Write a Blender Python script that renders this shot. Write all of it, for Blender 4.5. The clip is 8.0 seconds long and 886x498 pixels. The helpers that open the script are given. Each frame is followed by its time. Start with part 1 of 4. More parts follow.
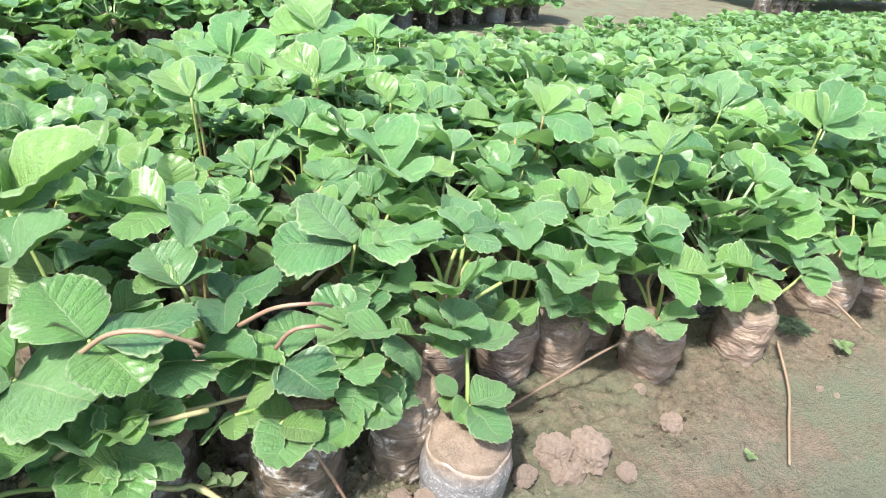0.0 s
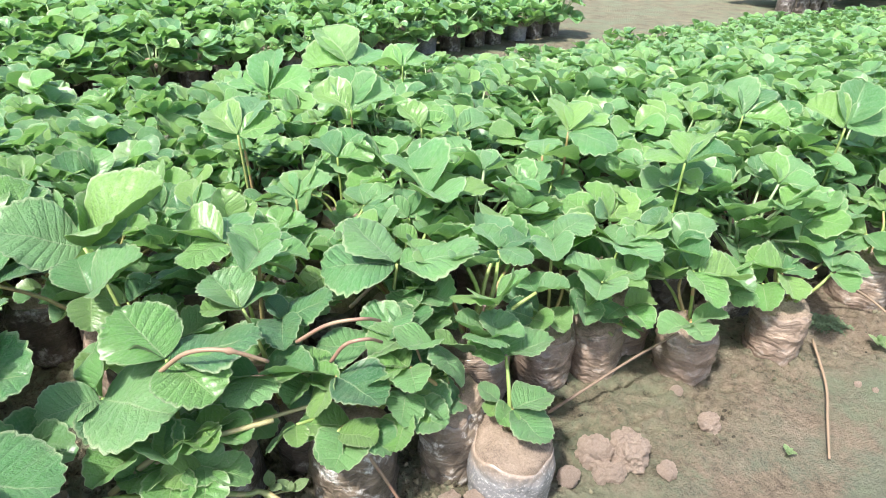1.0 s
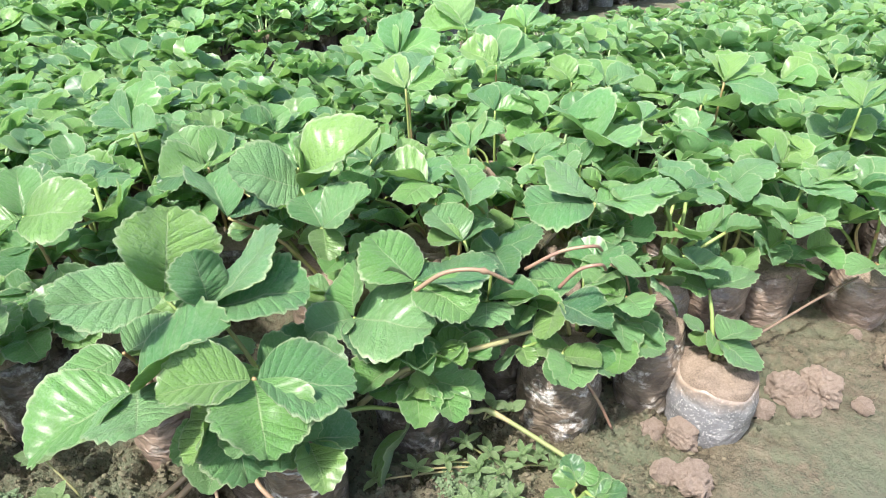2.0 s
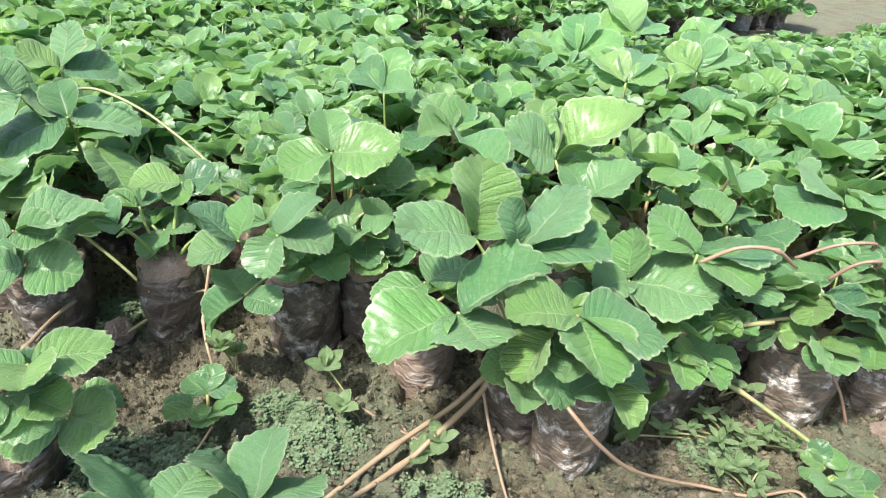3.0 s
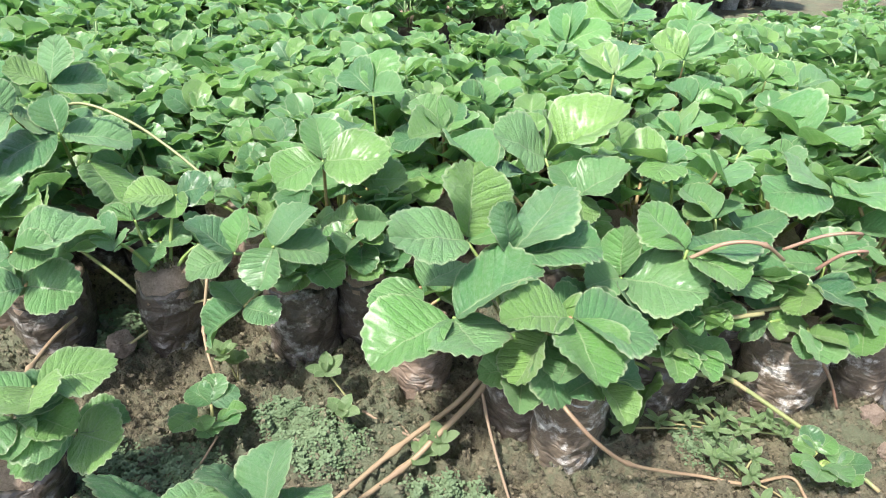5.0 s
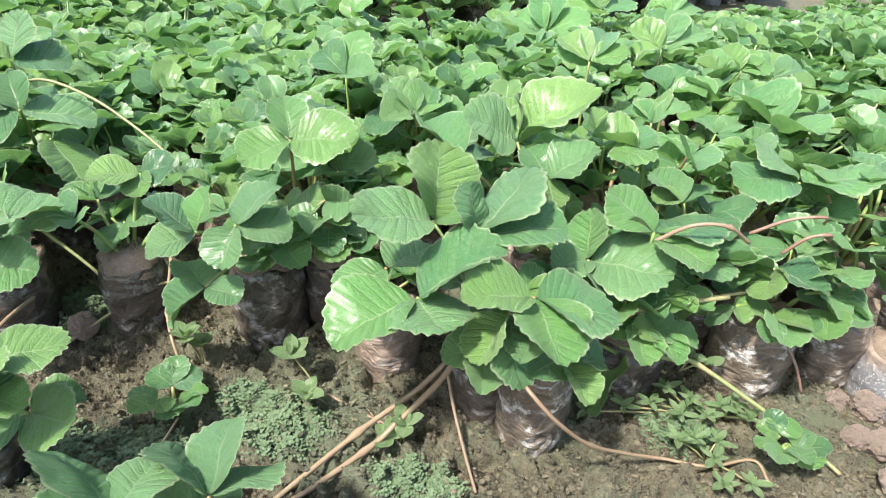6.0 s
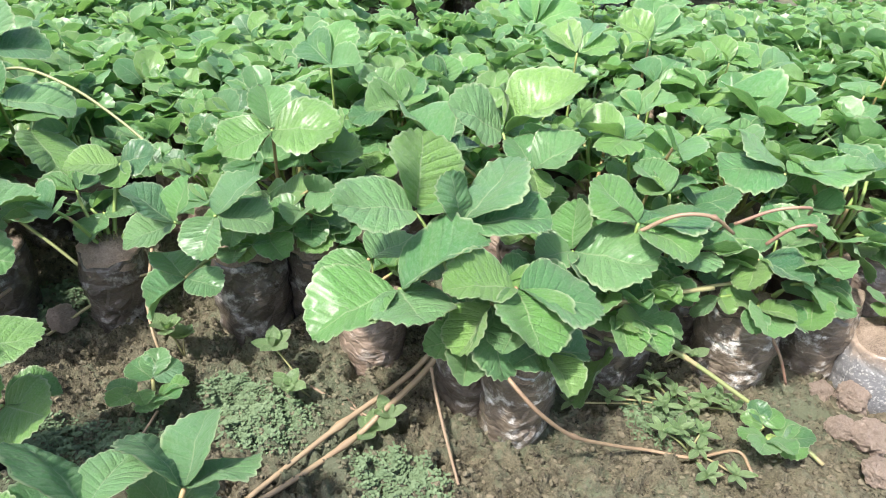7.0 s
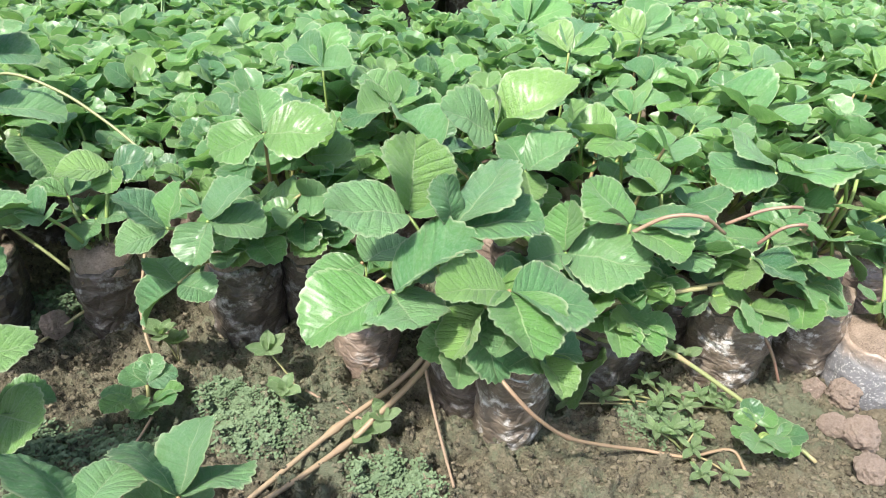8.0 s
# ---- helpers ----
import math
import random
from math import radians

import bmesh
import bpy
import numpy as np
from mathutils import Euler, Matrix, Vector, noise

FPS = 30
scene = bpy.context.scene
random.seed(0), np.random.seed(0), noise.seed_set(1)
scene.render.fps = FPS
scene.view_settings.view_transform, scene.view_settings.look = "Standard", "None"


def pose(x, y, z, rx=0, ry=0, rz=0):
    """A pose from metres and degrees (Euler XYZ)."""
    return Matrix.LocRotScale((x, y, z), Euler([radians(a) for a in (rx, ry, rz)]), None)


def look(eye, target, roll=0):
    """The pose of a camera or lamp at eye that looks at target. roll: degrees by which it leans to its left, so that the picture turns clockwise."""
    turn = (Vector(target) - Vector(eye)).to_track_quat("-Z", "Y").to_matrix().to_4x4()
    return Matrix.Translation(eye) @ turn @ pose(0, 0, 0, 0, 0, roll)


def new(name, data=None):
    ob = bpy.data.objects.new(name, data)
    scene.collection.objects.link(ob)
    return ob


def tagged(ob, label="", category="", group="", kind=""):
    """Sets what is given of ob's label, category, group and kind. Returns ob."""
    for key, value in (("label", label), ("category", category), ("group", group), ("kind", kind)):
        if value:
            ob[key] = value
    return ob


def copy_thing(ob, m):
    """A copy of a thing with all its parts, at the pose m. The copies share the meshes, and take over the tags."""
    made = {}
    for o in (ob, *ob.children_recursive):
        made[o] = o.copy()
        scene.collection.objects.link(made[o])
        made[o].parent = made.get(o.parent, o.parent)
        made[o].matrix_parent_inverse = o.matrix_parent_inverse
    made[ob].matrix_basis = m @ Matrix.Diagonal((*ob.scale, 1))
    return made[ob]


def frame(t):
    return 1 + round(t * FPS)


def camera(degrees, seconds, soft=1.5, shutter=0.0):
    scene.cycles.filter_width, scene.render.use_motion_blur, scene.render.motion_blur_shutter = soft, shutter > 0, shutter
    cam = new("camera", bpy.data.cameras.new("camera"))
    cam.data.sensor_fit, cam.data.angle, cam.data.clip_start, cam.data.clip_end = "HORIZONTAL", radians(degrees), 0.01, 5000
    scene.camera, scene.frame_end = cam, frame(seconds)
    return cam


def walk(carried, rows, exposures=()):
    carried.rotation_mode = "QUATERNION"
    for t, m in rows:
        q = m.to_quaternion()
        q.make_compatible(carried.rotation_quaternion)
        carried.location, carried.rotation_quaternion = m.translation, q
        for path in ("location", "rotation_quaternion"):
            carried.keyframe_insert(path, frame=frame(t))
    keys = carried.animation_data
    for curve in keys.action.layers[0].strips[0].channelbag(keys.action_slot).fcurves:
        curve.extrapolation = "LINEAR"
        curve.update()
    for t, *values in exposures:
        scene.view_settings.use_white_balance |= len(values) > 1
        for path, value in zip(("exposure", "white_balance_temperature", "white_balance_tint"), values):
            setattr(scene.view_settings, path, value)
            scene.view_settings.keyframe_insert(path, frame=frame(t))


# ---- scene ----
cam = camera(72.3, 8.0, soft=1.0)
PATH = [
    (0, (0.11, 0.15, 0.432), (-0.016, 1.861, -0.596), 5.9),
    (0.5, (0.137, 0.168, 0.444), (0.013, 1.903, -0.543), 3.1),
    (1, (0.109, 0.119, 0.448), (-0.128, 1.844, -0.536), 1.3),
    (1.2, (0.083, 0.094, 0.441), (-0.218, 1.792, -0.572), 0.2),
    (2.3, (-0.072, 0.037, 0.428), (-0.488, 1.69, -0.618), -0.4),
    (2.5, (-0.115, 0.016, 0.427), (-0.556, 1.666, -0.613), 1.1),
    (2.9, (-0.181, -0.044, 0.416), (-0.71, 1.609, -0.578), 3.3),
    (3, (-0.185, -0.053, 0.415), (-0.741, 1.569, -0.615), 3.4),
    (3.5, (-0.212, -0.084, 0.433), (-0.808, 1.514, -0.612), 3.1),
    (4, (-0.202, -0.064, 0.441), (-0.758, 1.547, -0.605), 2.3),
    (4.5, (-0.201, -0.066, 0.434), (-0.768, 1.54, -0.614), 2.2),
    (5, (-0.184, -0.051, 0.432), (-0.72, 1.553, -0.635), 1.5),
    (5.2, (-0.174, -0.046, 0.43), (-0.689, 1.561, -0.643), 1.7),
    (6.5, (-0.164, -0.047, 0.415), (-0.651, 1.562, -0.669), 3.1),
    (7, (-0.159, -0.042, 0.414), (-0.627, 1.567, -0.678), 3.2),
    (7.5, (-0.163, -0.045, 0.416), (-0.64, 1.565, -0.67), 3.1),
    (8, (-0.158, -0.04, 0.418), (-0.61, 1.57, -0.679), 2.9),
]
walk(cam, [(t, look(eye, target, roll)) for t, eye, target, roll in PATH],
     [(0.0, 1.30), (1.0, 1.26), (2.5, 1.19), (3.5, 1.17), (5.0, 1.15), (8.0, 1.12)])

# ---- daylight: high sun behind the eye and to its left, bright hazy sky ----
SUN_ELEVATION, SUN_AZIMUTH = 60.0, 210.0     # azimuth: degrees clockwise from +y
world = bpy.data.worlds.new("sky")
scene.world = world
world.use_nodes = True
sky = world.node_tree.nodes.new("ShaderNodeTexSky")
sky.sky_type, sky.sun_disc = "NISHITA", False
sky.sun_elevation, sky.sun_rotation = radians(SUN_ELEVATION), radians(SUN_AZIMUTH)
sky.air_density, sky.dust_density, sky.ozone_density = 1.0, 3.0, 1.0
background = world.node_tree.nodes["Background"]
world.node_tree.links.new(sky.outputs[0], background.inputs[0])
background.inputs[1].default_value = 0.15
sun_data = bpy.data.lights.new("sun", "SUN")
sun_data.energy, sun_data.angle, sun_data.color = 3.7, radians(4.0), (1.0, 0.96, 0.9)
sun = new("sun", sun_data)
sun.matrix_world = look((4 * math.sin(radians(SUN_AZIMUTH)), 4 * math.cos(radians(SUN_AZIMUTH)), 4 * math.tan(radians(SUN_ELEVATION))), (0, 0, 0))


# ---- materials ----
def material(name):
    m = bpy.data.materials.new(name)
    m.use_nodes = True
    t = m.node_tree
    return m, t, t.nodes["Principled BSDF"]


def node(t, kind, **values):
    n = t.nodes.new("ShaderNode" + kind)
    for key, value in values.items():
        if key in n.inputs:
            n.inputs[key].default_value = value
    return n


def math_node(t, op, a, b=None, clamp=False):
    n = t.nodes.new("ShaderNodeMath")
    n.operation, n.use_clamp = op, clamp
    for i, v in enumerate((a, b)):
        if v is None:
            continue
        if hasattr(v, "is_output"):
            t.links.new(v, n.inputs[i])
        else:
            n.inputs[i].default_value = v
    return n.outputs[0]


def ramp(t, fac, stops):
    n = t.nodes.new("ShaderNodeValToRGB")
    e = n.color_ramp.elements
    while len(e) < len(stops):
        e.new(0.5)
    for el, (p, c) in zip(e, stops):
        el.position, el.color = p, (*c, 1)
    t.links.new(fac, n.inputs[0])
    return n.outputs[0]


def mix(t, fac, a, b, blend="MIX"):
    n = t.nodes.new("ShaderNodeMix")
    n.data_type, n.blend_type = "RGBA", blend
    for i, v in ((0, fac), (6, a), (7, b)):
        if hasattr(v, "is_output"):
            t.links.new(v, n.inputs[i])
        elif i == 0:
            n.inputs[0].default_value = v
        else:
            n.inputs[i].default_value = (*v, 1)
    return n.outputs[2]


def noise_node(t, scale, detail=4.0, rough=0.55, coord="Object"):
    c = t.nodes.new("ShaderNodeTexCoord")
    n = node(t, "TexNoise", Scale=scale, Detail=detail, Roughness=rough)
    t.links.new(c.outputs[coord], n.inputs["Vector"])
    return n.outputs[0]


def bump(t, bsdf, height, strength, distance):
    b = node(t, "Bump", Strength=strength, Distance=distance)
    t.links.new(height, b.inputs["Height"])
    t.links.new(b.outputs[0], bsdf.inputs["Normal"])
    return b


def leaf_material(name, tones, through_colour, gloss=0.5, coat=0.4, let_through=0.34):
    """Leaf blade: veins that follow the mesh's vein coordinates, a fine net between them, blotches, some light let through."""
    m, t, p = material(name)
    obj = t.nodes.new("ShaderNodeObjectInfo")
    geo = t.nodes.new("ShaderNodeNewGeometry")
    own = math_node(t, "FRACT", math_node(t, "ADD", obj.outputs["Random"], geo.outputs["Random Per Island"]))
    base = ramp(t, own, tones)
    uv = t.nodes.new("ShaderNodeUVMap")
    sep = t.nodes.new("ShaderNodeSeparateXYZ")
    t.links.new(uv.outputs[0], sep.inputs[0])
    # a place on the blade in leaf lengths, another stretch of the pattern for each leaflet
    place = t.nodes.new("ShaderNodeCombineXYZ")
    t.links.new(math_node(t, "MULTIPLY", sep.outputs[0], 0.46), place.inputs[0])
    t.links.new(math_node(t, "MULTIPLY", sep.outputs[1], 0.11), place.inputs[1])
    t.links.new(math_node(t, "MULTIPLY", own, 60.0), place.inputs[2])

    def blade_noise(scale, detail, rough):
        n = node(t, "TexNoise", Scale=scale, Detail=detail, Roughness=rough)
        t.links.new(place.outputs[0], n.inputs["Vector"])
        return n.outputs[0]

    blot = blade_noise(2.4, 3, 0.55)
    base = mix(t, math_node(t, "MULTIPLY", math_node(t, "SUBTRACT", blot, 0.46, True), 1.8, True), base, (0.185, 0.345, 0.10))
    across = math_node(t, "ABSOLUTE", sep.outputs[0])
    rib = math_node(t, "SUBTRACT", 1.0, math_node(t, "MULTIPLY", across, 24.0), True)
    wave = math_node(t, "PINGPONG", sep.outputs[1], 0.5)
    vein = math_node(t, "SUBTRACT", 1.0, math_node(t, "MULTIPLY", wave, 11.0), True)
    # broken pale band along the margin: rim highlights painted into the colour
    edge = math_node(t, "MULTIPLY", math_node(t, "SUBTRACT", across, 0.91, True), 14.0, True)
    pale = math_node(t, "MAXIMUM", math_node(t, "MULTIPLY", rib, 0.7), math_node(t, "MULTIPLY", vein, 0.12))
    pale = math_node(t, "MAXIMUM", pale, math_node(t, "MULTIPLY", edge, math_node(t, "MULTIPLY", blade_noise(7.0, 3, 0.6), 1.6, True)))
    base = mix(t, pale, base, (0.52, 0.62, 0.36))
    # fine pale speckle that paints the whitish sheen of sunlit blades into the colour
    sheen_speckle = blade_noise(26.0, 6, 0.8)
    base = mix(t, math_node(t, "MULTIPLY", math_node(t, "SUBTRACT", sheen_speckle, 0.46, True), 2.0, True), base, (0.42, 0.54, 0.37))
    p.inputs["Roughness"].default_value = gloss
    p.inputs["Specular IOR Level"].default_value = 0.55
    p.inputs["Coat Weight"].default_value = coat
    p.inputs["Coat Roughness"].default_value = 0.3
    p.inputs["Sheen Weight"].default_value = 0.08
    p.inputs["Sheen Roughness"].default_value = 0.35
    net = node(t, "TexVoronoi", Scale=17.0)
    net.feature = "DISTANCE_TO_EDGE"
    t.links.new(place.outputs[0], net.inputs["Vector"])
    lines = math_node(t, "SUBTRACT", 1.0, math_node(t, "MULTIPLY", net.outputs["Distance"], 6.0), True)
    groove = math_node(t, "MAXIMUM", math_node(t, "SUBTRACT", 1.0, math_node(t, "MULTIPLY", wave, 5.0), True), rib)
    relief = math_node(t, "SUBTRACT", math_node(t, "MULTIPLY", blade_noise(30.0, 6, 0.7), 3.2), math_node(t, "MAXIMUM", math_node(t, "MULTIPLY", groove, 0.9), math_node(t, "MULTIPLY", lines, 0.5)))
    bump(t, p, relief, 0.75, 0.0022)
    base = mix(t, math_node(t, "MULTIPLY", lines, 0.10), base, (0.06, 0.16, 0.03))
    t.links.new(base, p.inputs["Base Color"])
    tr = node(t, "BsdfTranslucent")
    t.links.new(mix(t, 0.55, base, through_colour), tr.inputs[0])
    sh = node(t, "MixShader", Fac=let_through)
    t.links.new(p.outputs[0], sh.inputs[1])
    t.links.new(tr.outputs[0], sh.inputs[2])
    t.links.new(sh.outputs[0], t.nodes["Material Output"].inputs[0])
    return m


LEAF = leaf_material("strawberry_leaf", [(0.0, (0.061, 0.215, 0.086)), (0.2, (0.124, 0.345, 0.108)), (0.4, (0.212, 0.44, 0.172)), (0.6, (0.165, 0.42, 0.10)), (0.85, (0.27, 0.485, 0.118)), (1.0, (0.142, 0.34, 0.158))], (0.28, 0.52, 0.10))
LEAF_UNDER = leaf_material("strawberry_leaf_underside", [(0.0, (0.26, 0.36, 0.20)), (1.0, (0.33, 0.44, 0.26))], (0.30, 0.50, 0.09), 0.6, 0.0, 0.4)
WEED_LEAF = leaf_material("weed_leaf", [(0.0, (0.22, 0.38, 0.14)), (1.0, (0.33, 0.48, 0.21))], (0.35, 0.55, 0.10), 0.6, 0.1)


def stem_material(name, tones, rough=0.5):
    m, t, p = material(name)
    obj = t.nodes.new("ShaderNodeObjectInfo")
    n = noise_node(t, 28.0, 3)
    f = math_node(t, "FRACT", math_node(t, "ADD", obj.outputs["Random"], math_node(t, "MULTIPLY", n, 0.6)))
    t.links.new(ramp(t, f, tones), p.inputs["Base Color"])
    p.inputs["Roughness"].default_value = rough
    bump(t, p, noise_node(t, 300.0, 2), 0.3, 0.001)
    return m


PETIOLE = stem_material("petiole", [(0.0, (0.20, 0.30, 0.08)), (0.6, (0.27, 0.34, 0.11)), (1.0, (0.33, 0.22, 0.11))])
RUNNER = stem_material("runner_stem", [(0.0, (0.27, 0.19, 0.125)), (0.5, (0.29, 0.215, 0.13)), (1.0, (0.25, 0.145, 0.105))])
RUNNER_GREEN = stem_material("runner_stem_green", [(0.0, (0.22, 0.25, 0.10)), (1.0, (0.32, 0.27, 0.14))])
CROWN = stem_material("plant_crown", [(0.0, (0.14, 0.095, 0.05)), (1.0, (0.24, 0.20, 0.09))], 0.8)
TWIG = stem_material("twig_bark", [(0.0, (0.15, 0.105, 0.075)), (1.0, (0.21, 0.15, 0.11))], 0.8)
STRAW = stem_material("dry_straw", [(0.0, (0.33, 0.25, 0.17)), (1.0, (0.24, 0.17, 0.115))], 0.8)


def soil_material(name, dark, light, moss, scale, bits=False, path=None, depth=0.011):
    """Earth: pale dry and dark damp patches, grit, hairline cracks, green algae in places."""
    m, t, p = material(name)
    a = noise_node(t, scale, 8, 0.65)
    b = noise_node(t, scale * 9, 6, 0.7)
    grit = noise_node(t, scale * 30, 4, 0.7)
    f = math_node(t, "ADD", math_node(t, "ADD", math_node(t, "MULTIPLY", a, 0.38), math_node(t, "MULTIPLY", b, 0.50)), math_node(t, "MULTIPLY", grit, 0.30))
    if bits:
        geo = t.nodes.new("ShaderNodeNewGeometry")
        f = math_node(t, "ADD", f, math_node(t, "MULTIPLY", math_node(t, "SUBTRACT", geo.outputs["Random Per Island"], 0.5), 0.3))
    base = ramp(t, f, [(0.43, dark), (0.56, tuple(0.45 * q + 0.55 * r for q, r in zip(dark, light))), (0.70, light)])
    if path:
        # the dry trodden path beside the bed, paler than the damp broken soil
        where = t.nodes.new("ShaderNodeTexCoord")
        xyz = t.nodes.new("ShaderNodeSeparateXYZ")
        t.links.new(where.outputs["Object"], xyz.inputs[0])
        side = math_node(t, "SUBTRACT", xyz.outputs[0], math_node(t, "MULTIPLY", xyz.outputs[1], 0.6))
        side = math_node(t, "ADD", side, math_node(t, "MULTIPLY", math_node(t, "SUBTRACT", noise_node(t, 9.0, 6, 0.7), 0.5), 0.5))
        dry = math_node(t, "MULTIPLY", math_node(t, "ADD", side, 0.20), 5.0, True)
        pale = ramp(t, f, [(0.42, tuple(0.66 * q for q in path)), (0.58, path), (0.75, tuple(1.2 * q for q in path))])
        pale = mix(t, math_node(t, "MULTIPLY", math_node(t, "SUBTRACT", noise_node(t, 9.0, 8, 0.66), 0.50), 12.0, True), pale, ramp(t, f, [(0.44, (0.07, 0.055, 0.038)), (0.57, (0.175, 0.142, 0.10)), (0.72, (0.27, 0.22, 0.16))]))
        # brown loose earth along the foot of the bags, ragged towards the crust
        off = math_node(t, "SUBTRACT", math_node(t, "MULTIPLY", math_node(t, "SUBTRACT", xyz.outputs[0], 0.22), 0.588), math_node(t, "MULTIPLY", math_node(t, "SUBTRACT", xyz.outputs[1], 0.60), 0.809))
        off = math_node(t, "ADD", off, math_node(t, "MULTIPLY", math_node(t, "SUBTRACT", noise_node(t, 14.0, 7, 0.68), 0.5), 0.35))
        loose = math_node(t, "MULTIPLY", math_node(t, "SUBTRACT", 0.15, off), 11.0, True)
        earth = ramp(t, f, [(0.44, (0.065, 0.05, 0.036)), (0.56, (0.185, 0.145, 0.105)), (0.72, (0.31, 0.245, 0.185))])
        base = mix(t, dry, base, mix(t, loose, pale, earth))
    if moss:
        c = noise_node(t, 6.5, 5, 0.65)
        d = noise_node(t, 90.0, 5, 0.75)
        g = math_node(t, "ADD", math_node(t, "MULTIPLY", math_node(t, "SUBTRACT", c, 0.46), 7.0), math_node(t, "MULTIPLY", math_node(t, "SUBTRACT", d, 0.5), 4.0), True)
        if path:
            # little algae on the loose earth beside the bags
            g = math_node(t, "MULTIPLY", g, math_node(t, "SUBTRACT", 1.0, math_node(t, "MULTIPLY", math_node(t, "MULTIPLY", loose, dry), 0.75)))
        base = mix(t, math_node(t, "MULTIPLY", g, moss), base, (0.168, 0.195, 0.125))
    t.links.new(base, p.inputs["Base Color"])
    p.inputs["Roughness"].default_value = 0.95
    p.inputs["Specular IOR Level"].default_value = 0.2
    bump(t, p, math_node(t, "ADD", f, math_node(t, "MULTIPLY", grit, 0.12)), 1.0, depth)
    return m


GROUND = soil_material("trodden_soil", (0.028, 0.025, 0.018), (0.25, 0.225, 0.15), 0.8, 16.0, False, (0.165, 0.172, 0.122))
CLOD = soil_material("dry_clod", (0.30, 0.22, 0.17), (0.56, 0.45, 0.37), 0.0, 5.0, depth=0.005)
CRUMB = soil_material("soil_crumbs", (0.040, 0.034, 0.024), (0.22, 0.19, 0.13), 0.35, 40.0, True, depth=0.003)
POT_SOIL = soil_material("potting_soil", (0.13, 0.095, 0.07), (0.46, 0.36, 0.28), 0.0, 60.0, depth=0.004)


def film_material(name, dark, light, glint_paint, speck, creases=0.35, crumpled=1.4, clear_above=None):
    """Clear nursery film over soil: strong gloss, crumpled facets, creases, white glints painted as patches, milky
    specks.
    """
    m, t, p = material(name)
    n = noise_node(t, 45.0, 8, 0.7)
    base = ramp(t, n, [(0.35, dark), (0.68, light)])
    # whitish patches put into the colour for glints on the wrinkled film
    patch = math_node(t, "MULTIPLY", math_node(t, "SUBTRACT", noise_node(t, 34.0, 7, 0.75), 0.53), 9.0, True)
    fleck = math_node(t, "MULTIPLY", math_node(t, "SUBTRACT", noise_node(t, 420.0, 2), 0.55), 8.0, True)
    cover = math_node(t, "MAXIMUM", math_node(t, "MULTIPLY", patch, glint_paint), math_node(t, "MULTIPLY", fleck, speck), True)
    if clear_above:
        # the upper part of the sleeve stays clear and shows the dry soil in it
        where = t.nodes.new("ShaderNodeTexCoord")
        xyz = t.nodes.new("ShaderNodeSeparateXYZ")
        t.links.new(where.outputs["Object"], xyz.inputs[0])
        level = math_node(t, "ADD", xyz.outputs[2], math_node(t, "MULTIPLY", math_node(t, "SUBTRACT", n, 0.5), 0.03))
        clear = math_node(t, "MULTIPLY", math_node(t, "SUBTRACT", level, clear_above), 70.0, True)
        base = mix(t, clear, base, ramp(t, n, [(0.35, (0.16, 0.12, 0.09)), (0.65, (0.38, 0.30, 0.24))]))
        cover = math_node(t, "MULTIPLY", cover, math_node(t, "SUBTRACT", 1.0, math_node(t, "MULTIPLY", clear, 0.85)))
    base = mix(t, cover, base, (0.72, 0.70, 0.66))
    t.links.new(base, p.inputs["Base Color"])
    p.inputs["Roughness"].default_value = 0.45
    p.inputs["Coat Weight"].default_value = 0.55
    p.inputs["Coat Roughness"].default_value = 0.12
    c = t.nodes.new("ShaderNodeTexCoord")
    warp = noise_node(t, 30.0, 3)
    shift = t.nodes.new("ShaderNodeVectorMath")
    shift.operation = "ADD"
    t.links.new(c.outputs["Object"], shift.inputs[0])
    push = t.nodes.new("ShaderNodeVectorMath")
    push.operation = "SCALE"
    push.inputs["Scale"].default_value = 0.025
    t.links.new(warp, push.inputs[0])
    t.links.new(push.outputs[0], shift.inputs[1])
    facets = node(t, "TexVoronoi", Scale=48.0)
    facets.feature = "DISTANCE_TO_EDGE"
    t.links.new(shift.outputs[0], facets.inputs["Vector"])
    mp = node(t, "Mapping", Scale=(22.0, 22.0, 170.0))
    t.links.new(shift.outputs[0], mp.inputs[0])
    cr = node(t, "TexNoise", Scale=1.0, Detail=4.0, Roughness=0.6)
    t.links.new(mp.outputs[0], cr.inputs["Vector"])
    h = math_node(t, "ADD", math_node(t, "MULTIPLY", facets.outputs["Distance"], crumpled), math_node(t, "MULTIPLY", cr.outputs[0], creases))
    bump(t, p, h, 0.9, 0.008)
    return m


FILM_DARK = film_material("film_over_dark_soil", (0.035, 0.028, 0.022), (0.125, 0.098, 0.078), 0.45, 0.03, 0.5, 0.9)
FILM_BROWN = film_material("film_over_brown_soil", (0.14, 0.10, 0.075), (0.34, 0.255, 0.195), 0.35, 0.05, 0.9, 0.6)
FILM_MILKY = film_material("milky_speckled_film", (0.15, 0.15, 0.155), (0.27, 0.27, 0.28), 0.2, 0.6, 0.15, 0.3, 0.050)
MOSS = stem_material("moss", [(0.0, (0.045, 0.085, 0.042)), (0.5, (0.08, 0.135, 0.065)), (1.0, (0.13, 0.185, 0.095))], 0.7)
FILM_GREY = film_material("film_over_grey_soil", (0.06, 0.047, 0.036), (0.24, 0.19, 0.14), 0.9, 0.05, 0.6, 0.8)


